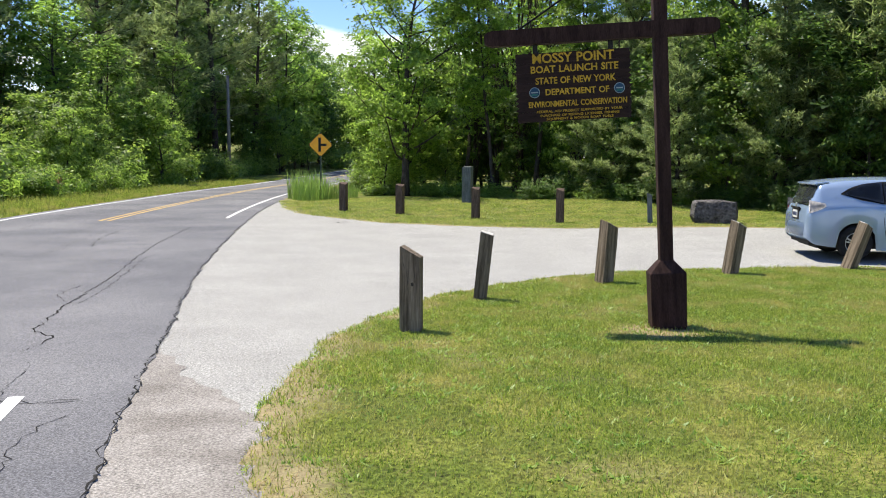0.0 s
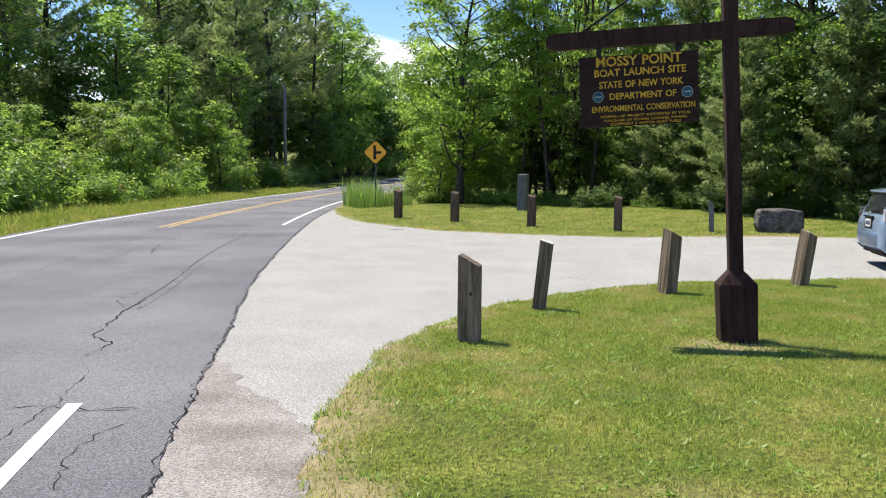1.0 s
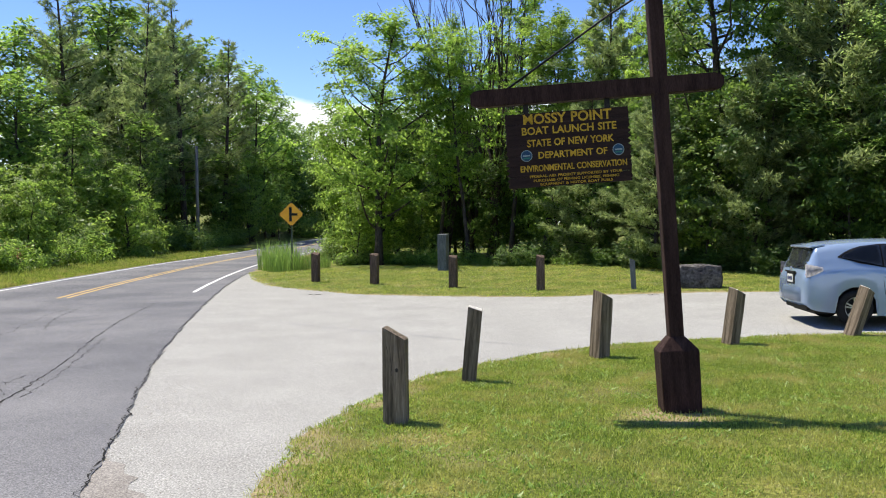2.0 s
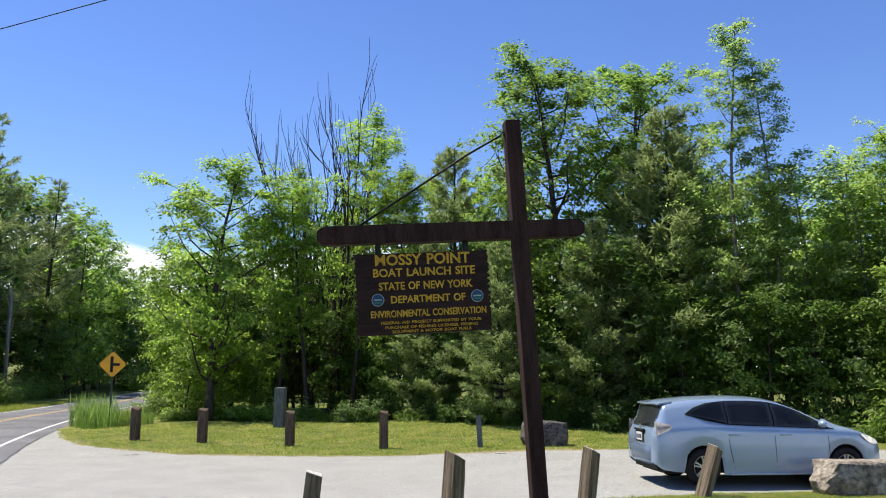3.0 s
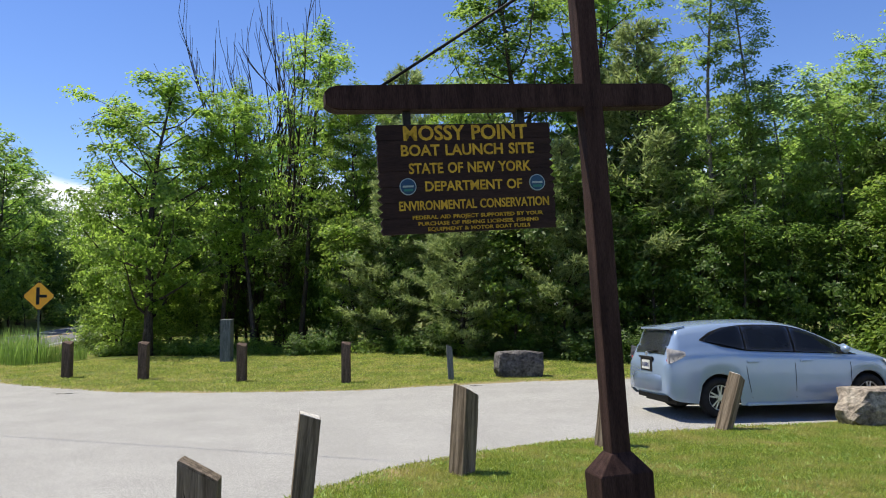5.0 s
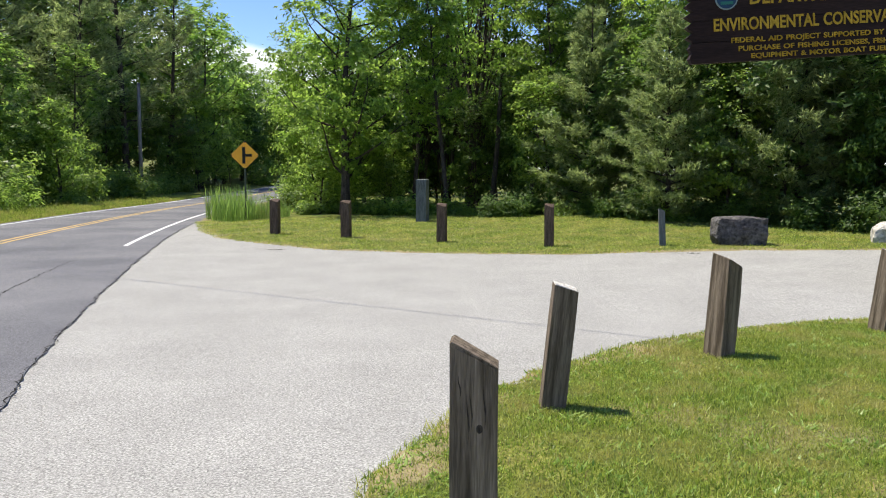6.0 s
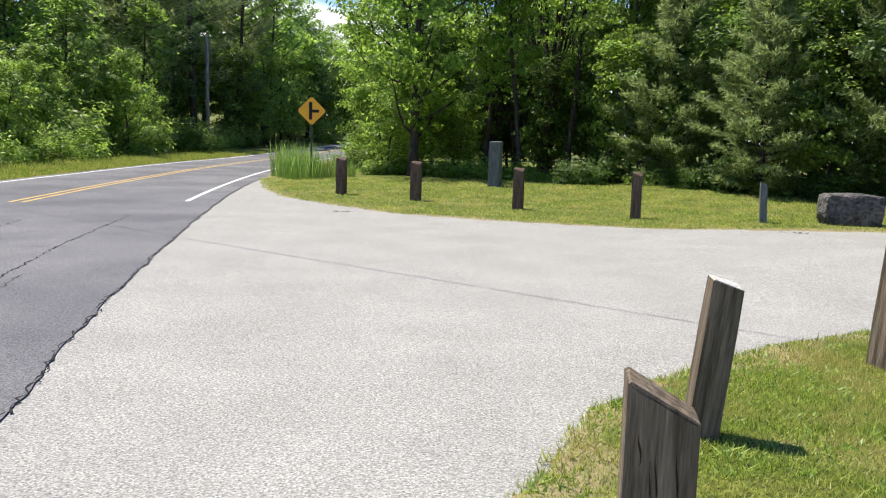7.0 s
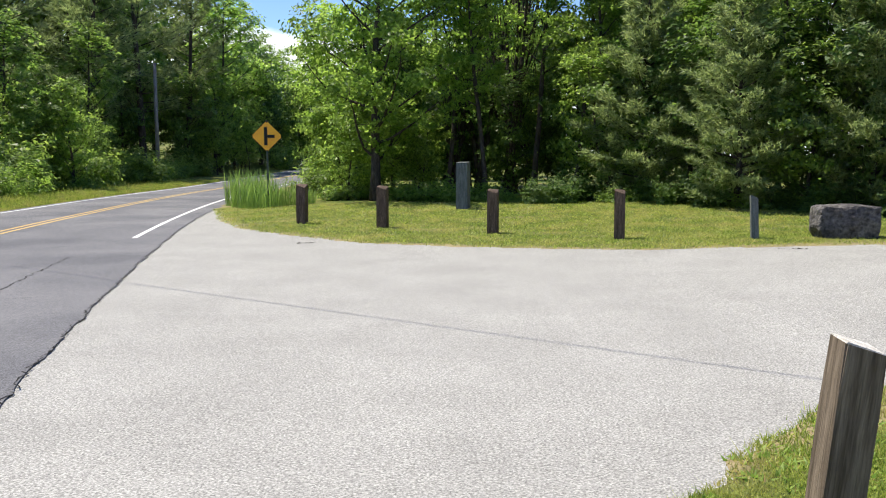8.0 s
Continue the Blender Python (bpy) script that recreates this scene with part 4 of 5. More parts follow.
# the far side of the road
for kind, x, y, k in (
        ("pine", -26.5, 72, 1.12), ("pine", -24.6, 79, 0.88), ("pine", -31, 57, 1.15), ("pine", -37, 52, 1.2), ("pine", -34, 66, 1.2), ("pine", -43, 46, 1.2), ("pine", -46, 60, 1.4), ("pine", -30, 84, 1.1),
        ("far", -36, 58, 1.1), ("far", -30, 63, 1.05), ("far", -27, 68, 0.98), ("far", -42, 50, 1.15), ("far", -28, 80, 1.0), ("far", -39, 41, 1.1), ("far", -46, 38, 1.2), ("far", -50, 48, 1.3), ("far", -35, 47, 1.0),
        ("far", -40, 70, 1.3), ("far", -50, 64, 1.4), ("far", -33, 88, 1.15), ("far", -26, 96, 0.9), ("far", -23.5, 88, 0.88), ("far", -20.5, 92, 1.0), ("farbright", -19.5, 100, 0.95), ("far", -24.5, 62, 0.72), ("far", -29, 50, 0.8), ("farbright", -33, 41, 1.0),
        ("farbright", -15, 116, 1.0), ("far", -19, 108, 0.78), ("far", -12, 122, 0.74), ("far", -8, 118, 0.70), ("farbright", -4, 112, 0.9), ("far", -1, 104, 0.75), ("farbright", -14, 130, 1.1), ("far", 2, 92, 0.75), ("farbright", -2.5, 82, 0.85), ("farbright", 0, 70, 0.85), ("sapling", -4.0, 62, 1.0), ("under", -3.5, 72, 1.2), ("under", -2, 92, 1.2), ("under", -6, 100, 1.3), ("far", 5, 66, 0.8), ("far", 5, 78, 0.8),
        ("under", -24, 76, 1.2), ("under", -25, 66, 1.2), ("under", -28, 58, 1.2), ("under", -31, 52, 1.2), ("under", -35, 41, 1.2), ("under", -22, 86, 1.2), ("under", -19.5, 96, 1.3), ("under", -17, 104, 1.3), ("under", -14.5, 109, 1.3), ("under", -11, 112, 1.4), ("under", -8, 110, 1.3), ("under", -38, 33, 1.3), ("far", -42, 30, 1.2), ("far", -50, 26, 1.3), ("under", -34, 32, 1.2), ("under", -4.5, 86, 1.2), ("under", -5.5, 94, 1.2),
        ("sapling", -23.2, 45, 0.95), ("sapling", -24.5, 52, 1.05), ("sapling", -23.0, 58, 1.0), ("sapling", -27, 40, 0.9), ("sapling", -31, 35, 0.9), ("sapling", -19.0, 86, 0.9), ("sapling", -17.6, 94, 0.9), ("bush", -8.9, 50, 0.7), ("bush", -9.2, 55, 0.9), ("bush", -9.2, 60, 1.0), ("bush", -8.9, 66, 1.1), ("bush", -8.6, 72, 1.2), ("bush", -8.0, 79, 1.3), ("bush", -5.2, 56, 1.3), ("bush", -5.6, 64, 1.4), ("bush", -6.0, 72, 1.5), ("bush", -6.8, 80, 1.5), ("bush", -4.0, 50, 1.2), ("bush", -15.5, 100, 1.6), ("bush", -13.5, 105, 1.6), ("bush", -10, 106, 1.6), ("bush", -7.5, 104, 1.6)):
    back = 5.0 if x < -22 and kind != "sapling" else 0.0
    x = x - back - 0.35
    x += 3.0 if paved(np.array([x]), np.array([y]))[0] < 1.0 else 0.0
    plant(kind, x, y, k * (1 + 0.016 * back))
for i in range(96):
    y = 22 + i * 0.66 + rw.uniform(-0.5, 0.5)
    x = float(road_at(y, 0)[0]) - 9.8 - abs(rw.gauss(0, 3.6)) - (0.8 if y > 60 else 0)
    plant(rw.choice(("bush", "bush", "weeds", "bush")), x, y, rw.uniform(0.7, 1.3))
for i in range(16):
    y = 30 + i * 2.3
    plant("bush" if i % 3 else "sapling", float(road_at(y, 0)[0]) - rw.uniform(11.5, 15.5), y, rw.uniform(1.4, 1.9) if i % 3 else rw.uniform(0.6, 0.85))
for x, y in ((-21.2, 42), (-20.4, 39.5), (-22.4, 41)):
    plant("rust", x, y, 1.1)


# ---- timber posts ----
def bollard(name, label, x, y, w, h, top, mt, lean=(0, 0), turn=0, d=None, cap=None, seed=1, category="bollard"):
    """A square timber post; top: heights of its four top corners (front left, front right, back right, back left)."""
    rng = random.Random(seed)
    d = d or w
    root = thing(name, Matrix.Translation((x, y, gz(x, y) - 0.03)) @ pose(0, 0, 0, lean[1], lean[0], 0) @ pose(0, 0, 0, 0, 0, turn), label, category, "timber posts round the driveway")
    bm = bmesh.new()
    cs = [(-w / 2, -d / 2), (w / 2, -d / 2), (w / 2, d / 2), (-w / 2, d / 2)]
    rows = []
    for k in range(5):
        u = k / 4
        rows.append([bm.verts.new((cx * (1 + rng.uniform(-0.02, 0.02)), cy * (1 + rng.uniform(-0.02, 0.02)), -0.15 + (top[i] + 0.15 + 0.03) * u)) for i, (cx, cy) in enumerate(cs)])
    for a, b in zip(rows[:-1], rows[1:]):
        for i in range(4):
            bm.faces.new((a[i], a[(i + 1) % 4], b[(i + 1) % 4], b[i]))
    bm.faces.new(rows[0][::-1])
    f = bm.faces.new(rows[-1])
    r = bmesh.ops.bevel(bm, geom=[e for e in bm.edges if abs(e.verts[0].co.z - e.verts[1].co.z) > 0.05 and len(e.link_faces) == 2], offset=0.010, segments=2, affect="EDGES")
    part("shaft", bm, mt, root)
    bm = bmesh.new()
    t = [bm.verts.new((cx * 0.965, cy * 0.965, top[i] + 0.029)) for i, (cx, cy) in enumerate(cs)]
    u = [bm.verts.new((cx * 0.93 + rng.uniform(-0.006, 0.006), cy * 0.94, top[i] + 0.030 + 0.006)) for i, (cx, cy) in enumerate(cs)]
    bm.faces.new(u)
    bm.faces.new(t[::-1])
    for i in range(4):
        bm.faces.new((t[i], t[(i + 1) % 4], u[(i + 1) % 4], u[i]))
    part("cut_top", bm, cap or END_GRAIN, root, "bleached sawn end grain")
    return root


first_post = bollard("timber_post", "weathered grey square timber post with a slanted top", -0.222, 9.30, 0.24, 1.0, (1.005, 0.88, 0.88, 1.005), WEATHERED, lean=(0, 0), turn=-8, d=0.20, cap=WEATHERED, seed=2)
bm = bmesh.new()
for kr, ky in ((0.020, 0.0), (0.010, -0.002)):
    bmesh.ops.create_cone(bm, cap_ends=True, segments=14, radius1=kr, radius2=kr * 0.8, depth=0.006, matrix=Matrix.Translation((0.03, -0.100 + ky, 0.60)) @ Matrix.Rotation(radians(90), 4, "X") @ Matrix.Diagonal((1, 1.3, 1, 1)))
part("knot", bm, BARK, first_post, "dark round knot in the timber")
for gx0, gz0, gl in ((-0.028, 0.52, 0.26), (-0.012, 0.60, 0.20), (0.055, 0.60, 0.22), (-0.07, 0.75, 0.12)):
    bm = bmesh.new()
    v_ = [bm.verts.new((gx0 + 0.004 * sx * (1 - abs(k - 3) / 3.2) + 0.006 * math.sin(k * 0.9), -0.1015, gz0 + gl * k / 6)) for k in range(7) for sx in (-1, 1)]
    for k in range(6):
        bm.faces.new((v_[2 * k], v_[2 * k + 1], v_[2 * k + 3], v_[2 * k + 2]))
    bmesh.ops.solidify(bm, geom=list(bm.faces), thickness=0.003)
    part("drying_check", bm, BARK, first_post, "dark vertical drying crack")
bollard("timber_post", "leaning weathered timber post with a bleached flat top", 0.605, 11.56, 0.19, 0.95, (0.98, 0.94, 0.955, 0.99), WEATHERED, lean=(5.8, 0), turn=-3, d=0.17, seed=3)
bollard("timber_post", "weathered timber post with a peaked top, on the lawn edge", 2.67, 13.38, 0.22, 0.97, (1.0, 0.92, 0.98, 1.04), WEATHERED, lean=(4, 0), turn=30, cap=WEATHERED, seed=4)
bollard("timber_post", "leaning weathered timber post beside the driveway", 5.10, 14.60, 0.205, 0.95, (0.93, 0.87, 0.91, 0.96), WEATHERED, lean=(8, 0), turn=28, seed=5)
bollard("timber_post", "strongly leaning weathered timber post near the car", 7.58, 15.50, 0.20, 0.95, (0.89, 0.85, 0.87, 0.91), WEATHERED, lean=(19, 0), turn=30, seed=6)
for fx, fy, w, h, ln, sd in ((-4.31, 30.8, 0.25, 1.08, 0.5, 7), (-2.08, 29.57, 0.26, 1.08, 0, 8), (0.63, 28.0, 0.25, 1.06, 0, 9), (3.32, 26.45, 0.235, 1.10, 0, 10)):
    bollard("timber_post", "upright brown weathered timber post on the far lawn", fx, fy, w, h, (h - 0.03, h - 0.10, h - 0.02, h), BROWN_POST, lean=(ln, 0), turn=-14, cap=BROWN_POST, seed=sd)
bollard("timber_post", "thin split grey timber post on the far lawn", 5.98, 25.45, 0.15, 0.92, (0.93, 0.86, 0.80, 0.9), GREY_POST, lean=(-3, 0), turn=-10, d=0.13, cap=GREY_POST, seed=12)
bollard("gate_post", "tall thick grey weathered post by the trees", 0.32, 34.95, 0.38, 1.5, (1.49, 1.49, 1.51, 1.51), GREY_POST, lean=(0, 0), turn=-18, cap=GREY_POST, seed=13, category="post")


# ---- boulders ----
def boulder(name, label, x, y, sx, sy, sz, turn, mt, seed, cuts=15):
    rng = random.Random(seed)
    bm = bmesh.new()
    bmesh.ops.create_icosphere(bm, subdivisions=4, radius=1.0)
    for v in bm.verts:
        p = v.co.normalized()
        k = max(abs(p.x), abs(p.y), abs(p.z)) ** 0.72
        v.co = p / k
    for c in range(cuts):
        nrm = Vector((rng.uniform(-1, 1), rng.uniform(-1, 1), rng.uniform(-0.2, 1))).normalized()
        dd = rng.uniform(0.76, 1.0)
        for v in bm.verts:
            e = v.co.dot(nrm) - dd
            if e > 0:
                v.co -= nrm * e
    for v in bm.verts:
        nz = noise.fractal(v.co * 1.6 + Vector((seed, 0, 0)), 1.0, 2.0, 4)
        v.co += v.co.normalized() * nz * 0.07
        v.co = Vector((v.co.x * sx / 2, v.co.y * sy / 2, v.co.z * sz / 2 + sz * 0.42))
    me = bpy.data.meshes.new(name)
    bm.to_mesh(me)
    bm.free()
    me.materials.append(mt)
    ob = new(name, me)
    ob.matrix_basis = Matrix.Translation((x, y, gz(x, y))) @ pose(0, 0, 0, 0, 0, turn)
    return tagged(ob, label, "boulder", "boulders round the driveway")


boulder("boulder", "long dark grey angular boulder on the far lawn", 7.97, 25.40, 1.5, 0.85, 0.78, -4, DARK_STONE, 41, cuts=4)
boulder("boulder", "pale rounded boulder behind the car", 11.9, 25.7, 0.95, 0.8, 0.62, 20, PALE_STONE, 42)
boulder("boulder", "large flat-topped tan boulder beside the car", 10.62, 15.4, 1.9, 0.95, 0.66, -6, TAN_STONE, 43, cuts=6)
boulder("boulder", "reddish brown boulder at the wood's edge", 18.3, 22.4, 1.65, 1.1, 0.84, 10, RED_STONE, 44)
boulder("boulder", "small brown boulder at the wood's edge", 20.9, 21.2, 1.2, 1.0, 0.8, 60, RED_STONE, 45)


# ---- the hanging sign ----
def sign():
    root = thing("hanging_sign", Matrix.Translation((2.873, 9.72, gz(2.87, 9.72) - 0.01)) @ pose(0, 0, 0, 0, -3.4, -2) @ Matrix.Diagonal((1.011, 1.011, 1.011, 1)), "dark brown timber sign hanging from a cross-shaped post on lawn", "sign")
    part("mast", box_bm(-0.08, 0.08, -0.08, 0.08, 0.5, 4.675, 0.022), SIGN_WOOD, root)
    bm = bmesh.new()
    prof = [(0.0, 0.203), (0.68, 0.211), (0.83, 0.083)]
    rows = [[bm.verts.new((sx * w, sy * (w * 0.72 if w > 0.1 else w), z - (0.1 if z == 0 else 0))) for sx, sy in ((-1, -1), (1, -1), (1, 1), (-1, 1))] for z, w in prof]
    for a, b in zip(rows[:-1], rows[1:]):
        for i in range(4):
            bm.faces.new((a[i], a[(i + 1) % 4], b[(i + 1) % 4], b[i]))
    bm.faces.new(rows[0][::-1])
    bm.faces.new(rows[-1])
    bmesh.ops.bevel(bm, geom=list(bm.edges), offset=0.007, segments=1, affect="EDGES")
    part("base", bm, SIGN_WOOD, root, "flared timber base")
    # the beam, with its ends cut to a blunt point
    bm = bmesh.new()
    xs = [(-2.035, 0.045), (-2.0, 0.075), (-1.94, 0.09), (-1.0, 0.092), (0.58, 0.09), (0.64, 0.075), (0.67, 0.045)]
    rows = [[bm.verts.new((x, sy * 0.078, 3.53 + sz * w)) for sy, sz in ((-1, -1), (1, -1), (1, 1), (-1, 1))] for x, w in xs]
    for a, b in zip(rows[:-1], rows[1:]):
        for i in range(4):
            bm.faces.new((a[i], a[(i + 1) % 4], b[(i + 1) % 4], b[i]))
    bm.faces.new(rows[0][::-1])
    bm.faces.new(rows[-1])
    bmesh.ops.bevel(bm, geom=[e for e in bm.edges if abs(e.verts[0].co.x - e.verts[1].co.x) > 0.03], offset=0.010, segments=2, affect="EDGES")
    beam = part("beam", bm, SIGN_WOOD, root)
    beam.location = (0, -0.004, 0)
    # stay rod with an eye at the mast's top
    v, f = tube([(-0.075, -0.02, 4.50), (-0.10, -0.02, 4.56), (-0.13, -0.02, 4.52), (-0.5, -0.02, 4.32), (-1.66, -0.02, 3.60)], [0.012] * 5, 6)
    link_mesh("stay_rod", v, f, IRON, root, smooth=True)
    bm = bmesh.new()
    bmesh.ops.create_cone(bm, cap_ends=False, segments=10, radius1=0.04, radius2=0.04, depth=0.02, matrix=Matrix.Translation((-0.09, -0.02, 4.53)) @ Matrix.Rotation(radians(90), 4, "X"))
    part("eye_bolt", bm, IRON, root)
    for hx in (-1.445, -0.57):
        bm = box_bm(hx - 0.028, hx + 0.028, -0.02, 0.02, 3.29, 3.44, 0.006)
        part("hanger", bm, IRON, root, "black iron hanger strap")
    # board of seven planks with wavy sawn ends
    top, bot, x0, x1 = 3.339, 2.539, -1.67, -0.36
    n = 7
    hgt = (top - bot) / n
    rng = random.Random(3)
    board = thing("board", Matrix(), "", "")
    for key in list(board.keys()):
        del board[key]
    board.parent = root
    for i in range(n):
        bm = bmesh.new()
        z0, z1 = bot + i * hgt + 0.0015, bot + (i + 1) * hgt - 0.0015
        waves = 4
        lft = [(x0 + 0.012 * math.sin(k * math.pi + i) + rng.uniform(-0.004, 0.004), z0 + (z1 - z0) * k / waves) for k in range(waves + 1)]
        rgt = [(x1 + 0.012 * math.sin(k * math.pi + i + 1.2) + 0.014 * (k % 2) + rng.uniform(-0.004, 0.004), z0 + (z1 - z0) * k / waves) for k in range(waves + 1)]
        lft = [(x - 0.016 * (k % 2), z) for k, (x, z) in enumerate(lft)]
        loop = lft[::-1] + rgt
        front = [bm.verts.new((x, -0.024, z)) for x, z in loop]
        back = [bm.verts.new((x, 0.024, z)) for x, z in loop]
        bm.faces.new(front)
        bm.faces.new(back[::-1])
        for k in range(len(loop)):
            k2 = (k + 1) % len(loop)
            bm.faces.new((front[k], front[k2], back[k2], back[k]))
        part("plank", bm, BOARD_WOOD, board)
    sc = (x1 - x0) / 265.0
    for text, a, b, u, v in (("MOSSY POINT", 528, 720, 453, 477), ("BOAT LAUNCH SITE", 523, 729, 483, 501), ("STATE OF NEW YORK", 533, 722, 512, 529), ("DEPARTMENT OF", 556, 706, 541, 557),
                             ("ENVIRONMENTAL CONSERVATION", 515, 747, 571, 586), ("FEDERAL AID PROJECT SUPPORTED BY YOUR", 534, 736, 594, 602), ("PURCHASE OF FISHING LICENSES, FISHING", 542, 728, 604, 611),
                             ("EQUIPMENT & MOTOR BOAT FUELS", 556, 714, 613, 620)):
        cu = bpy.data.curves.new("lettering", "FONT")
        cu.body, cu.extrude, cu.offset = text, 0.0, 0.023
        cu.resolution_u = 3
        cu.space_word = 1.25
        tmp = new("lettering", cu)
        bpy.context.view_layer.update()
        me = bpy.data.meshes.new_from_object(tmp.evaluated_get(bpy.context.evaluated_depsgraph_get()))
        bpy.data.objects.remove(tmp)
        co = np.empty(len(me.vertices) * 3)
        me.vertices.foreach_get("co", co)
        co = co.reshape(-1, 3)
        lo, hi = co.min(0), co.max(0)
        X0, X1 = x0 + (a - 490) * sc, x0 + (b - 490) * sc
        Z1, Z0 = top - (u - 451) * (top - bot) / 171, top - (v - 451) * (top - bot) / 171
        co = np.stack([X0 + (co[:, 0] - lo[0]) / (hi[0] - lo[0]) * (X1 - X0), np.full(len(co), -0.0275), Z0 + (co[:, 1] - lo[1]) / (hi[1] - lo[1]) * (Z1 - Z0)], -1)
        me.vertices.foreach_set("co", co.ravel())
        bm = bmesh.new()
        bm.from_mesh(me)
        r = bmesh.ops.extrude_face_region(bm, geom=list(bm.faces))
        bmesh.ops.translate(bm, vec=(0, 0.0045, 0), verts=[q for q in r["geom"] if isinstance(q, bmesh.types.BMVert)])
        bpy.data.meshes.remove(me)
        if v - u < 10:
            tagged(part("lettering", bm, GOLD, board, "small gold painted lettering"), kind="stuff")
            continue
        todo = set(bm.verts)
        while todo:
            seed_v = todo.pop()
            isle, stack = {seed_v}, [seed_v]
            while stack:
                for e in stack.pop().link_edges:
                    for w in e.verts:
                        if w not in isle:
                            isle.add(w)
                            stack.append(w)
            todo -= isle
            one, made = bmesh.new(), {}
            for w in isle:
                made[w] = one.verts.new(w.co)
            for fc in {fc for w in isle for fc in w.link_faces}:
                one.faces.new([made[w] for w in fc.verts])
            part("letter", one, GOLD, board)
        bm.free()
    for cx in (530, 730):
        X, Z = x0 + (cx - 490) * sc, top - (548.5 - 451) * (top - bot) / 171
        turn = Matrix.Rotation(radians(90), 4, "X")
        bm = bmesh.new()
        bmesh.ops.create_cone(bm, cap_ends=True, segments=28, radius1=0.062, radius2=0.062, depth=0.006, matrix=Matrix.Translation((X, -0.0265, Z)) @ turn)
        badge = part("badge", bm, EMBLEM_WHITE, board, "round white, blue and green emblem")
        bm = bmesh.new()
        bmesh.ops.create_cone(bm, cap_ends=True, segments=28, radius1=0.055, radius2=0.055, depth=0.006, matrix=Matrix.Translation((X, -0.0290, Z)) @ turn)
        part("badge_field", bm, EMBLEM_BLUE, badge)
        part("badge_band", box_bm(X - 0.040, X + 0.040, -0.036, -0.0315, Z - 0.006, Z + 0.008), EMBLEM_WHITE, badge)
        part("badge_band", box_bm(X - 0.034, X + 0.034, -0.036, -0.0315, Z - 0.034, Z - 0.018), EMBLEM_GREEN, badge)
    return root


EMBLEM_WHITE = material("emblem white", (0.26, 0.33, 0.33), (0.36, 0.43, 0.43), 8, 0.5)
EMBLEM_BLUE = material("emblem blue", (0.02, 0.06, 0.12), (0.03, 0.09, 0.16), 8, 0.5)
EMBLEM_GREEN = material("emblem green", (0.03, 0.16, 0.13), (0.05, 0.22, 0.17), 8, 0.5)
sign()


# ---- road warning sign ----
def warning_sign():
    x, y = -6.63, 39.0
    root = thing("warning_sign", Matrix.Translation((x, y, gz(x, y) - 0.02)) @ pose(0, 0, 0, 0, 0, 6), "yellow diamond side-road warning sign on a steel post", "road sign")
    bm = box_bm(-0.035, 0.035, -0.01, 0.01, -0.2, 3.2)
    box_bm(-0.035, -0.012, -0.03, 0.0, -0.2, 3.2, bm=bm)
    part("post", bm, GALV, root, "dull green steel channel post")
    half = 0.585
    zc = 2.62

    def diamond(h, y0, y1, mt, name, label=""):
        bm = box_bm(-h / math.sqrt(2), h / math.sqrt(2), y0, y1, -h / math.sqrt(2), h / math.sqrt(2))
        bmesh.ops.bevel(bm, geom=[e for e in bm.edges if abs(e.verts[0].co.y - e.verts[1].co.y) > 0.001], offset=0.05, segments=4, affect="EDGES")
        bmesh.ops.rotate(bm, verts=bm.verts, cent=(0, 0, 0), matrix=Matrix.Rotation(radians(45), 3, "Y"))
        bmesh.ops.translate(bm, verts=bm.verts, vec=(0, 0, zc))
        return part(name, bm, mt, root, label)

    diamond(half, -0.040, -0.034, BLACK, "sign_backing", "black border sheet")
    diamond(half - 0.025, -0.0445, -0.0405, SIGN_YELLOW, "sign_face", "yellow diamond panel")
    part("symbol", box_bm(-0.10, 0.02, -0.052, -0.0455, zc - 0.33, zc + 0.33), BLACK, root, "black road bar")
    part("symbol", box_bm(0.022, 0.28, -0.052, -0.0455, zc - 0.06, zc + 0.05), BLACK, root, "black side-road bar")


warning_sign()


# ---- utility poles and wires ----
def utility_pole(x, y, h):
    root = thing("utility_pole", Matrix.Translation((x, y, gz(x, y))), "grey timber utility pole beside the road", "utility pole", "utility poles along the road")
    v, f = tube([(0, 0, -0.3), (0, 0, h * 0.5), (0.02, 0, h)], [0.17, 0.145, 0.115], 12)
    link_mesh("pole", v, f, POLE_WOOD, root, smooth=True)
    for z in (h - 0.15, h - 1.1):
        bm = bmesh.new()
        bmesh.ops.create_cone(bm, cap_ends=True, segments=10, radius1=0.05, radius2=0.03, depth=0.16, matrix=Matrix.Translation((0.14, 0, z)) @ Matrix.Rotation(radians(90), 4, "Y"))
        part("insulator", bm, GALV, root)


POLES = [(-21.45, 75.0, 9.2), (-26.5, 35.6, 10.0), (24.5, -3.5, 9.9), (-14, 135, 10)]
for p in POLES:
    utility_pole(*p)


def wire(a, b, sag, r=0.011):
    pts = []
    for i in range(25):
        u = i / 24
        p = Vector(a).lerp(Vector(b), u)
        p.z -= sag * 4 * u * (1 - u)
        pts.append(p)
    v, f = tube(pts, [r] * 25, 5)
    tagged(link_mesh("wire", v, f, IRON, smooth=True), "thin black overhead wire strung between poles", "wire", "overhead wires")


def pole_top(i, dz):
    x, y, h = POLES[i]
    return (x + 0.15, y, gz(x, y) + h - dz)


for dz in (0.15, 1.1):
    wire(pole_top(0, dz), pole_top(1, dz), 0.5)
    wire(pole_top(3, dz), pole_top(0, dz), 0.6)
wire(pole_top(1, 0.15), pole_top(2, 0.15), 0.45)


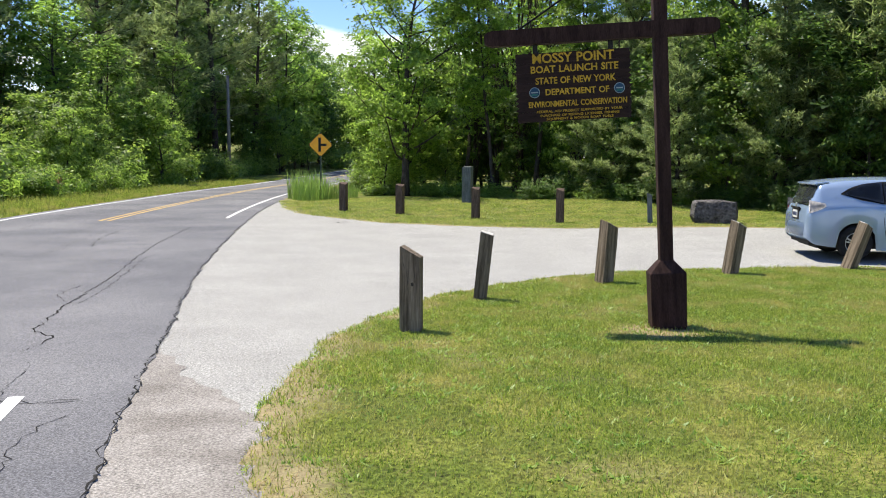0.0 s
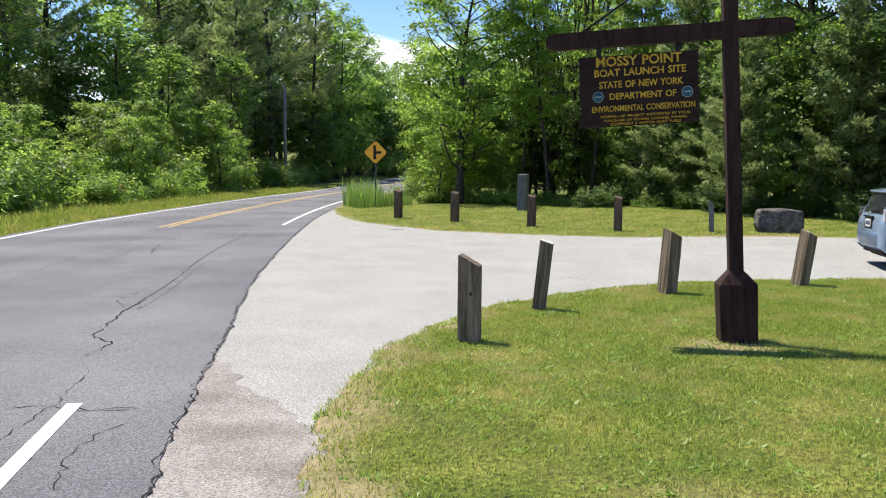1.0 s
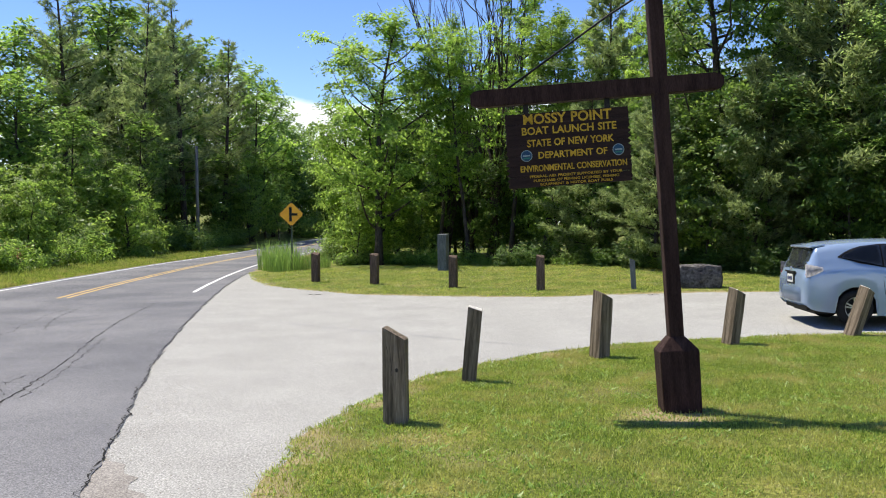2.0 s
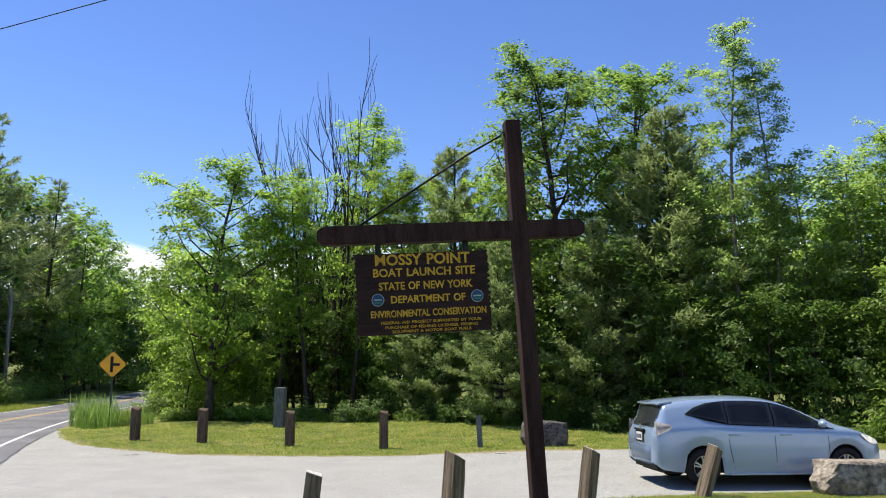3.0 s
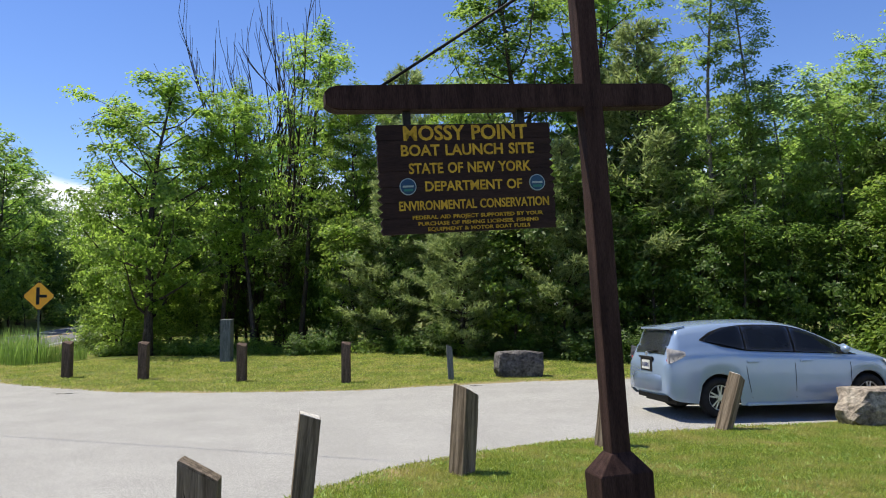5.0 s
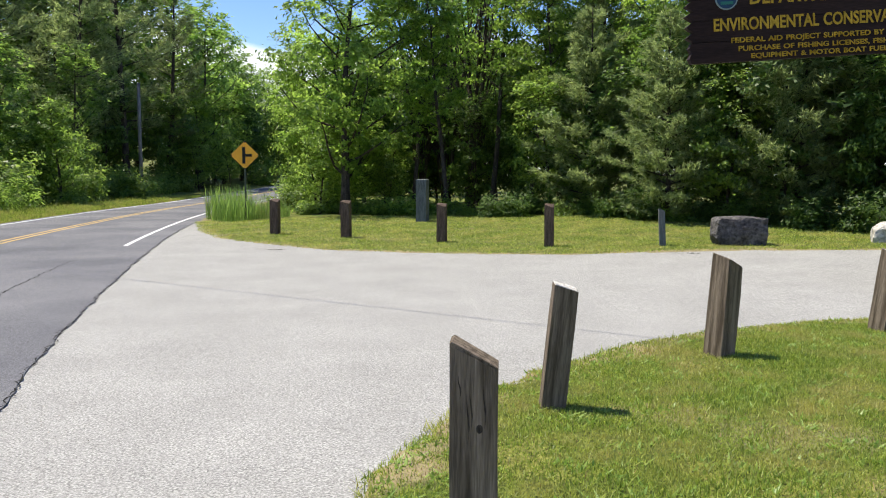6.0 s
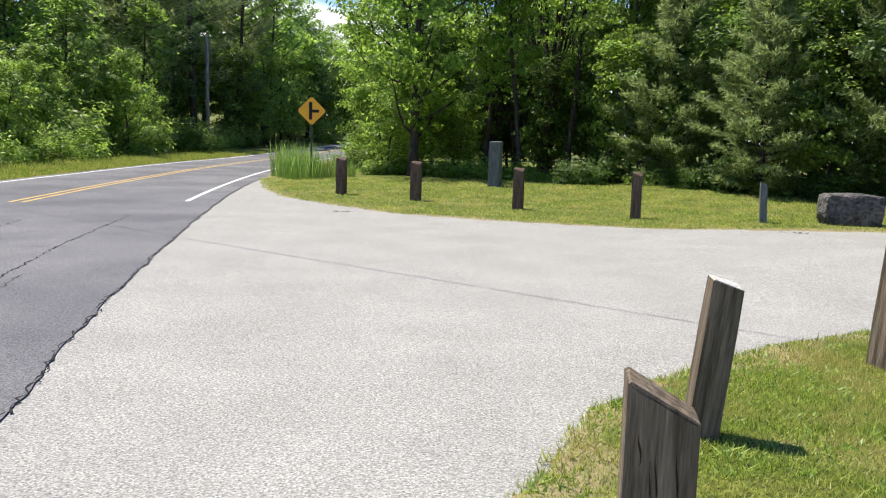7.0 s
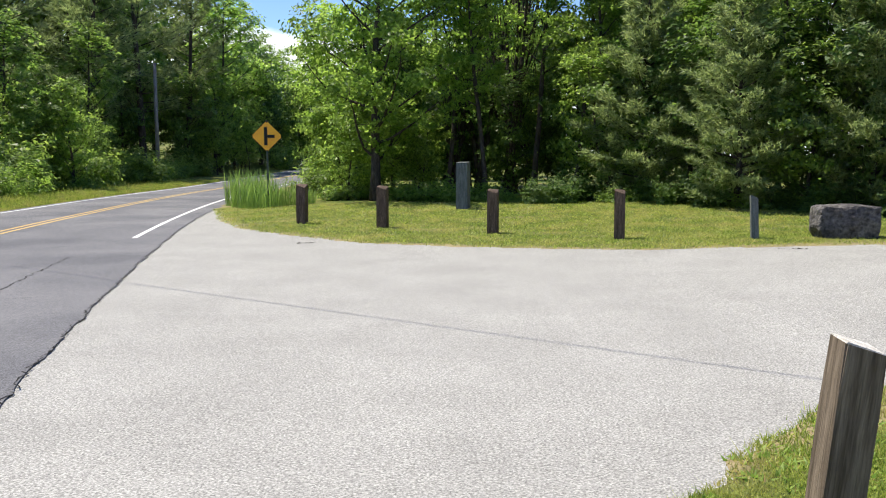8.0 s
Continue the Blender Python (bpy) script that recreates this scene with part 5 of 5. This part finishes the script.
# ---- litter on the driveway ----
def litter(x, y, length, turn, seed):
    """A few dead leaves and twigs in a small drift."""
    r = random.Random(seed)
    vs, fs = [], []
    for i in range(26):
        u, w = r.gauss(0, length / 3), r.gauss(0, 0.03)
        a, k, tilt = r.uniform(0, 6.28), r.uniform(0.015, 0.035), r.uniform(0.004, 0.02)
        o = len(vs)
        vs += [(u + k * math.cos(a), w + k * math.sin(a), 0.003), (u - 0.5 * k * math.sin(a), w + 0.5 * k * math.cos(a), tilt), (u - k * math.cos(a), w - k * math.sin(a), 0.004), (u + 0.5 * k * math.sin(a), w - 0.5 * k * math.cos(a), tilt)]
        fs.append((o, o + 1, o + 2, o + 3))
    ob = link_mesh("leaf_litter", vs, fs, BARK)
    ob.matrix_basis = Matrix.Translation((x, y, float(base_z(x, y)) + 0.001)) @ pose(0, 0, 0, 0, 0, turn)
    tagged(ob, "small drift of dead brown leaves on the driveway", "leaf litter", kind="stuff")


litter(-3.6, 26.25, 0.30, 10, 51)
litter(6.0, 23.5, 0.45, -5, 52)


# ---- the parked car ----
CAR_BLUE = material("pale blue car paint", (0.27, 0.36, 0.49), (0.30, 0.39, 0.52), 1.5, 0.25, 0.0, 0.02, 300, metallic=0.25, coat=0.8)
CAR_GLASS = material("dark tinted car glass", (0.012, 0.014, 0.016), (0.022, 0.025, 0.028), 1.0, 0.06, coat=0.3)
# tinted glass with the sky's reflection painted in as a lighter grey
REAR_GLASS = material("tinted rear glass greyed for sky reflection", (0.05, 0.056, 0.06), (0.075, 0.082, 0.086), 1.0, 0.05, coat=0.5)
CAR_BLACK = material("black car plastic", (0.012, 0.012, 0.012), (0.02, 0.02, 0.02), 5, 0.6)
TYRE = material("black tyre rubber", (0.012, 0.012, 0.012), (0.025, 0.025, 0.025), 8, 0.85)
ALLOY = material("silver alloy rim", (0.45, 0.46, 0.47), (0.55, 0.56, 0.57), 5, 0.35, metallic=0.8)
TAIL_RED = material("clear tail lamp", (0.26, 0.26, 0.27), (0.40, 0.39, 0.39), 14, 0.15, coat=0.5)
LAMP_RED = material("red lamp lens", (0.30, 0.03, 0.03), (0.40, 0.05, 0.05), 3, 0.2, coat=0.5)
LAMP_CLEAR = material("clear lamp glass", (0.55, 0.57, 0.58), (0.7, 0.72, 0.73), 9, 0.1, coat=0.5)
PLATE = material("pale plate", (0.55, 0.55, 0.5), (0.65, 0.65, 0.6), 9, 0.5)
PLATE_BAR = material("dark plate bars", (0.03, 0.04, 0.10), (0.05, 0.06, 0.14), 9, 0.5)

WHEELS = (0.92, 3.70)
WHEEL_R = 0.325


def ease(x, xs, vs):
    """Smooth interpolation through stations."""
    x = float(x)
    xs, vs = np.array(xs), np.array(vs)
    if x <= xs[0]:
        return float(vs[0])
    if x >= xs[-1]:
        return float(vs[-1])
    sl = np.diff(vs) / np.diff(xs)
    m = np.zeros(len(xs))
    m[0], m[-1] = sl[0], sl[-1]
    for k in range(1, len(xs) - 1):
        a, b = sl[k - 1], sl[k]
        m[k] = 2 * a * b / (a + b) if a * b > 0 else 0.0
    i = int(np.searchsorted(xs, x) - 1)
    h = xs[i + 1] - xs[i]
    t = (x - xs[i]) / h
    return float((2 * t**3 - 3 * t**2 + 1) * vs[i] + (t**3 - 2 * t**2 + t) * h * m[i] + (-2 * t**3 + 3 * t**2) * vs[i + 1] + (t**3 - t**2) * h * m[i + 1])


def half_width(x):
    return ease(x, [0.0, 0.08, 0.3, 0.8, 1.6, 2.6, 3.4, 3.9, 4.25, 4.5, 4.63], [0.74, 0.82, 0.86, 0.88, 0.885, 0.885, 0.88, 0.86, 0.78, 0.62, 0.42])


def belt(x):
    """The height of the shoulder, under the side windows."""
    return ease(x, [0.0, 0.1, 0.5, 1.0, 2.0, 3.2, 3.7, 4.2, 4.5, 4.63], [0.84, 0.96, 1.06, 1.07, 1.03, 0.985, 0.965, 0.86, 0.72, 0.60])


def roof(x):
    return ease(x, [0.0, 0.06, 0.15, 0.26, 0.6, 1.1, 1.6, 2.1, 2.5, 2.9, 3.3, 3.65, 3.9, 4.25, 4.5, 4.63], [0.88, 1.0, 1.22, 1.47, 1.53, 1.565, 1.575, 1.56, 1.505, 1.38, 1.21, 1.06, 1.0, 0.90, 0.76, 0.62])


def roof_half(x):
    return ease(x, [0.0, 0.1, 0.34, 0.9, 1.6, 2.4, 3.0, 3.5, 3.9, 4.63], [0.64, 0.66, 0.65, 0.64, 0.63, 0.62, 0.62, 0.66, 0.66, 0.36])


def sill(x):
    z = ease(x, [0.0, 0.15, 0.5, 1.3, 3.3, 4.2, 4.5, 4.63], [0.40, 0.29, 0.24, 0.19, 0.19, 0.20, 0.24, 0.34])
    for w in WHEELS:
        r = WHEEL_R + 0.055
        if abs(x - w) < r:
            z = max(z, WHEEL_R + math.sqrt(r * r - (x - w) ** 2))
    return z


def section(x):
    """One side of the body's cross-section, from the sill to the roof's middle."""
    w, b, r, rh, s = half_width(x), belt(x), roof(x), roof_half(x), sill(x)
    r = max(r, b + 0.015)
    rh = min(rh, w - 0.02)
    mid = max(0.5, s + 0.02)
    pts = [(w - 0.03, s), (w - 0.005, s + (mid - s) * 0.5), (w, max(mid, s + 0.01)), (w - 0.012, mid + (b - mid) * 0.55), (w - 0.022, mid + (b - mid) * 0.78), (w - 0.03, b - 0.03), (w - 0.05, b)]
    e = r - (0.075 if r - b > 0.2 else 0.015)
    for u in (0.25, 0.5, 0.75, 1.0):
        pts.append((w - 0.05 + (rh - w + 0.05) * (u ** 1.25), b + (e - b) * u))
    for u in (0.15, 0.4, 0.7, 1.0):
        pts.append((rh * (1 - u), e + (r - e) * (1 - (1 - u) ** 2.2)))
    return pts


def side_point(x, u, out):
    """A place on the side window's surface at height share u, pushed out."""
    w, b, r, rh = half_width(x), belt(x), roof(x), roof_half(x)
    e = r - 0.075
    y = w - 0.05 + (rh - w + 0.05) * (u ** 1.25)
    return Vector((x, -(y + out), b + (e - b) * u + out * 0.3))


def car():
    root = thing("car", Matrix.Translation((7.2, 17.16, float(base_z(8.5, 17)))) @ pose(0, 0, 0, 0, 0, -5.3) @ Matrix.Diagonal((1, 1, 1.035, 1)), "pale blue hatchback estate car parked on the driveway", "car")
    xs = sorted(set([round(v, 3) for v in list(np.linspace(0, 0.4, 11)) + list(np.linspace(0.4, 4.2, 58)) + list(np.linspace(4.2, 4.63, 11))] + [round(w + s * (WHEEL_R + 0.055), 3) for w in WHEELS for s in (-1, 1)]))
    secs = [section(x) for x in xs]
    n = len(secs[0])
    bm = bmesh.new()
    left, right = [], []
    for x, sc in zip(xs, secs):
        right.append([bm.verts.new((x, -y, z)) for y, z in sc])
        left.append([bm.verts.new((x, y, z)) if y > 1e-6 else right[-1][k] for k, (y, z) in enumerate(sc)])
    for i in range(len(xs) - 1):
        for k in range(n - 1):
            for side in (right, left):
                q = [side[i][k], side[i + 1][k], side[i + 1][k + 1], side[i][k + 1]]
                q = list(dict.fromkeys(q))
                if len(q) > 2:
                    bm.faces.new(q)
    for i, sgn in ((0, 1), (len(xs) - 1, -1)):
        loop = right[i] + left[i][-2::-1]
        bm.faces.new(loop)
    part("body", bm, CAR_BLUE, root, smooth=True)
    part("underbody", box_bm(0.25, 4.4, -0.62, 0.62, 0.20, 0.75), CAR_BLACK, root, "black underbody")

    def pane(name, outline, out=0.011, mt=CAR_GLASS, label=""):
        """A side pane: outline as (x, low share, high share) stations, on both sides."""
        for sg in (1, -1):
            b2 = bmesh.new()
            rows = []
            for x, lo, hi in outline:
                row = []
                for k in range(6):
                    p = side_point(x, lo + (hi - lo) * k / 5, out)
                    row.append(b2.verts.new((p.x, p.y * sg, p.z)))
                rows.append(row)
            for a, c in zip(rows[:-1], rows[1:]):
                for k in range(5):
                    b2.faces.new((a[k], c[k], c[k + 1], a[k + 1]))
            r = bmesh.ops.solidify(b2, geom=list(b2.faces), thickness=0.003)
            part(name, b2, mt, root, label, smooth=True)

    def spread(x0, x1, lo0, lo1, hi0, hi1, m=9, lift=0.0):
        return [(x0 + (x1 - x0) * i / m, lo0 + (lo1 - lo0) * i / m, hi0 + (hi1 - hi0) * i / m + lift * math.sin(math.pi * i / m)) for i in range(m + 1)]

    pane("quarter_window", spread(0.70, 1.40, 0.42, 0.06, 0.50, 0.93, lift=0.13), label="dark rear quarter window")
    pane("side_window", spread(1.43, 2.30, 0.05, 0.05, 0.93, 0.95), label="dark tinted side window")
    pane("side_window", spread(2.34, 3.14, 0.05, 0.06, 0.95, 0.84, lift=0.04), label="dark tinted side window")
    pane("front_quarter_window", spread(3.16, 3.42, 0.06, 0.10, 0.80, 0.42), label="small dark front quarter window")
    band = [(x, float(np.interp(x, [0.62, 1.0, 1.4, 3.48], [0.46, 0.16, 0.02, 0.02])), float(np.interp(x, [0.62, 0.8, 1.05, 1.4, 2.3, 2.9, 3.2, 3.5], [0.50, 0.74, 0.90, 0.97, 0.99, 0.95, 0.84, 0.30]))) for x in np.linspace(0.62, 3.5, 40)]
    pane("window_surround", band, out=0.005, mt=CAR_BLACK, label="black window surround")

    def skin(name, x0, x1, share, mt, lift, lo=0.0, m=10, label=""):
        """A pane over the top of the body between two stations, share of the roof's width."""
        b2 = bmesh.new()
        rows = []
        for i in range(m + 1):
            x = x0 + (x1 - x0) * i / m
            r, rh, b = roof(x), roof_half(x), belt(x)
            e = r - (0.075 if r - b > 0.2 else 0.015)
            row = []
            for k in range(-6, 7):
                u = 1 - abs(k) / 6 * share
                y = rh * (1 - u)
                z = e + (r - e) * (1 - (1 - u) ** 2.2)
                row.append(b2.verts.new((x + (-lift if x < 1 else lift * 0.6), math.copysign(y, k), z + lift)))
            rows.append(row)
        for a, c in zip(rows[:-1], rows[1:]):
            for k in range(12):
                b2.faces.new((a[k], c[k], c[k + 1], a[k + 1]))
        bmesh.ops.solidify(b2, geom=list(b2.faces), thickness=0.003)
        return part(name, b2, mt, root, label, smooth=True)

    rear = skin("rear_window", 0.070, 0.235, 0.88, REAR_GLASS, 0.008, label="tinted rear window, greyed for sky reflection")
    v, f = tube([(0.045, 0.02, 1.045), (0.062, -0.20, 1.075), (0.070, -0.36, 1.085)], [0.012, 0.009, 0.006], 6)
    link_mesh("wiper", v, f, CAR_BLACK, rear, smooth=True)
    bm = bmesh.new()
    bmesh.ops.create_uvsphere(bm, u_segments=14, v_segments=8, radius=1.0, matrix=Matrix.Translation((0.005, 0, 1.02)) @ Matrix.Diagonal((0.012, 0.05, 0.036, 1)))
    part("emblem", bm, ALLOY, root, "small chrome oval", smooth=True)
    part("hatch_grip", box_bm(-0.03, 0.01, -0.27, 0.27, 0.945, 0.975, 0.008), CAR_BLACK, root, "dark grip strip over the plate")
    skin("windscreen", 2.58, 3.62, 0.92, CAR_GLASS, 0.008, m=14, label="dark windscreen")
    # spoiler over the rear window
    bm = box_bm(0.17, 0.44, -0.60, 0.60, 1.468, 1.502, 0.012)
    for v in bm.verts:
        v.co.z += 0.14 * (v.co.x - 0.3) - 0.035 * (abs(v.co.y) / 0.6) ** 4
    part("spoiler", bm, CAR_BLUE, root, smooth=True)
    # bumper lip and its black under-edge
    bm = bmesh.new()
    rows = []
    for k in range(-10, 11):
        u = k / 10
        y = 0.80 * u
        x = -0.06 + 0.26 * abs(u) ** 5
        rows.append([bm.verts.new((x + dx, y, z)) for dx, z in ((0.06, 0.36), (0.0, 0.44), (-0.01, 0.58), (0.02, 0.68), (0.10, 0.70))])
    for a, c in zip(rows[:-1], rows[1:]):
        for k in range(4):
            bm.faces.new((a[k], c[k], c[k + 1], a[k + 1]))
    bmesh.ops.solidify(bm, geom=list(bm.faces), thickness=0.02)
    part("rear_bumper", bm, CAR_BLUE, root, smooth=True)
    bm = box_bm(0.10, 0.30, -0.62, 0.62, 0.26, 0.37, 0.02)
    part("bumper_valance", bm, CAR_BLACK, root, "black lower bumper")
    plate = part("number_plate", box_bm(-0.018, -0.008, -0.16, 0.16, 0.76, 0.91, 0.003), PLATE, root, "pale plate with dark bars")
    for k in range(5):
        part("plate_bar", box_bm(-0.022, -0.0185, -0.125 + k * 0.055, -0.09 + k * 0.055, 0.80, 0.87), PLATE_BAR, plate)
    # no hollow is cut: a black panel stands for the recess's shade
    part("plate_recess_shade", box_bm(-0.007, 0.04, -0.24, 0.24, 0.73, 0.95, 0.005), CAR_BLACK, root, "black panel in place of the plate recess's shade")
    for sg in (-1, 1):
        # tail lamps wrap round the rear corners
        b2 = bmesh.new()
        rows = []
        for i in range(9):
            x = 0.04 + 0.30 * i / 8
            w = half_width(x)
            z0, z1 = 0.88 + 0.13 * (i / 8) ** 1.3, 1.13 - 0.06 * i / 8
            rows.append([b2.verts.new((x - 0.008, sg * (w - 0.028 + 0.012), z0)), b2.verts.new((x - 0.010, sg * (w - 0.045 + 0.020), (z0 + z1) / 2)), b2.verts.new((x - 0.008, sg * (w - 0.055 + 0.012), z1))])
        for a, c in zip(rows[:-1], rows[1:]):
            for k in range(2):
                b2.faces.new((a[k], c[k], c[k + 1], a[k + 1]))
        bmesh.ops.solidify(b2, geom=list(b2.faces), thickness=0.012)
        tail = part("tail_lamp", b2, TAIL_RED, root, "silvery clear tail lamp", smooth=True)
        part("lamp_lens", box_bm(0.045, 0.10, *sorted((sg * 0.70, sg * 0.755)), 0.90, 0.95, 0.006), LAMP_RED, tail, "small red lamp lens")
        part("bumper_reflector", box_bm(0.115, 0.15, *sorted((sg * 0.775, sg * 0.812)), 0.46, 0.60, 0.006), CAR_BLACK, root, "dark vertical slot in the bumper corner")
        # head lamps
        b2 = bmesh.new()
        rows = []
        for i in range(8):
            x = 4.02 + 0.44 * i / 7
            w = half_width(x)
            z1 = belt(x) - 0.01
            rows.append([b2.verts.new((x, sg * (w + 0.006), z1 - 0.03 - 0.09 * math.sin(math.pi * i / 7))), b2.verts.new((x, sg * (w - 0.012), z1))])
        for a, c in zip(rows[:-1], rows[1:]):
            b2.faces.new((a[0], c[0], c[1], a[1]))
        bmesh.ops.solidify(b2, geom=list(b2.faces), thickness=0.01)
        part("head_lamp", b2, LAMP_CLEAR, root, "clear head lamp", smooth=True)
        # mirrors
        b2 = bmesh.new()
        bmesh.ops.create_uvsphere(b2, u_segments=16, v_segments=10, radius=1.0, matrix=Matrix.Translation((3.20, sg * 0.965, 1.075)) @ Matrix.Diagonal((0.07, 0.10, 0.065, 1)))
        mir = part("mirror", b2, CAR_BLUE, root, "body-coloured door mirror", smooth=True)
        part("mirror_arm", box_bm(3.19, 3.26, min(sg * 0.80, sg * 0.93), max(sg * 0.80, sg * 0.93), 1.0, 1.04, 0.008), CAR_BLACK, mir)
        # door handles
        for hx in (1.52, 2.52):
            w = half_width(hx)
            y0, y1 = sorted((sg * (w - 0.02), sg * (w + 0.022)))
            part("door_handle", box_bm(hx - 0.10, hx + 0.10, y0, y1, 0.875, 0.905, 0.008), CAR_BLUE, root)
        # door gaps
        for gx0 in (1.40, 2.31, 3.36):
            b2 = bmesh.new()
            rows = []
            for k in range(9):
                z = 0.30 + (belt(gx0) - 0.32) * k / 8
                w = half_width(gx0)
                y = np.interp(z, [0.30, 0.5, 0.8, belt(gx0)], [w - 0.012, w + 0.002, w - 0.011, w - 0.045]) + 0.002
                bow = (0.10 * (1 - k / 8) ** 2 if gx0 < 2 else 0.0)
                rows.append((b2.verts.new((gx0 + bow - 0.005, sg * y, z)), b2.verts.new((gx0 + bow + 0.005, sg * y, z))))
            for a, c in zip(rows[:-1], rows[1:]):
                b2.faces.new((a[0], a[1], c[1], c[0]))
            bmesh.ops.solidify(b2, geom=list(b2.faces), thickness=0.004)
            part("door_gap", b2, CAR_BLACK, root, "dark gap round the door")
        part("sill_trim", box_bm(1.40, 3.25, *sorted((sg * 0.855, sg * 0.892)), 0.185, 0.225, 0.008), CAR_BLUE, root)
    for wx in WHEELS:
        for sg in (-1, 1):
            wheel = thing("wheel", Matrix.Translation((wx, sg * 0.755, WHEEL_R)), "", "")
            for key in list(wheel.keys()):
                del wheel[key]
            wheel.parent = root
            # tyre by turning its section
            prof = [(0.205, -0.10), (0.285, -0.108), (0.315, -0.09), (0.325, -0.06), (0.325, 0.06), (0.315, 0.09), (0.285, 0.108), (0.205, 0.10)]
            vs, fs = [], []
            m = 36
            for a in range(m):
                an = 2 * math.pi * a / m
                vs += [(r * math.cos(an), y, r * math.sin(an)) for r, y in prof]
            for a in range(m):
                for k in range(len(prof)):
                    k2 = (k + 1) % len(prof)
                    fs.append((a * 8 + k, ((a + 1) % m) * 8 + k, ((a + 1) % m) * 8 + k2, a * 8 + k2))
            link_mesh("tyre", vs, fs, TYRE, wheel, smooth=True)
            bm = bmesh.new()
            face = sg * 0.085
            bmesh.ops.create_cone(bm, cap_ends=True, segments=20, radius1=0.06, radius2=0.05, depth=0.03, matrix=Matrix.Translation((0, face, 0)) @ Matrix.Rotation(radians(90), 4, "X"))
            for k in range(10):
                an = 2 * math.pi * k / 10 + (0.13 if k % 2 else -0.13)
                q = Matrix.Rotation(an, 4, "Y") @ Matrix.Translation((0.125, face, 0)) @ Matrix.Diagonal((0.17, 0.022, 0.026, 1))
                bmesh.ops.create_cube(bm, size=1.0, matrix=q)
            ring = [(0.190, face - sg * 0.03), (0.210, face), (0.198, face + sg * 0.006), (0.185, face - sg * 0.004)]
            rows = [[bm.verts.new((r * math.cos(2 * math.pi * a / 32), y, r * math.sin(2 * math.pi * a / 32))) for r, y in ring] for a in range(32)]
            for a in range(32):
                for k in range(3):
                    bm.faces.new((rows[a][k], rows[(a + 1) % 32][k], rows[(a + 1) % 32][k + 1], rows[a][k + 1]))
            part("rim", bm, ALLOY, wheel, "silver spoked alloy rim")
            bm = bmesh.new()
            bmesh.ops.create_cone(bm, cap_ends=True, segments=24, radius1=0.2, radius2=0.2, depth=0.02, matrix=Matrix.Translation((0, face - sg * 0.06, 0)) @ Matrix.Rotation(radians(90), 4, "X"))
            part("brake_disc", bm, CAR_BLACK, wheel)
    return root


car()
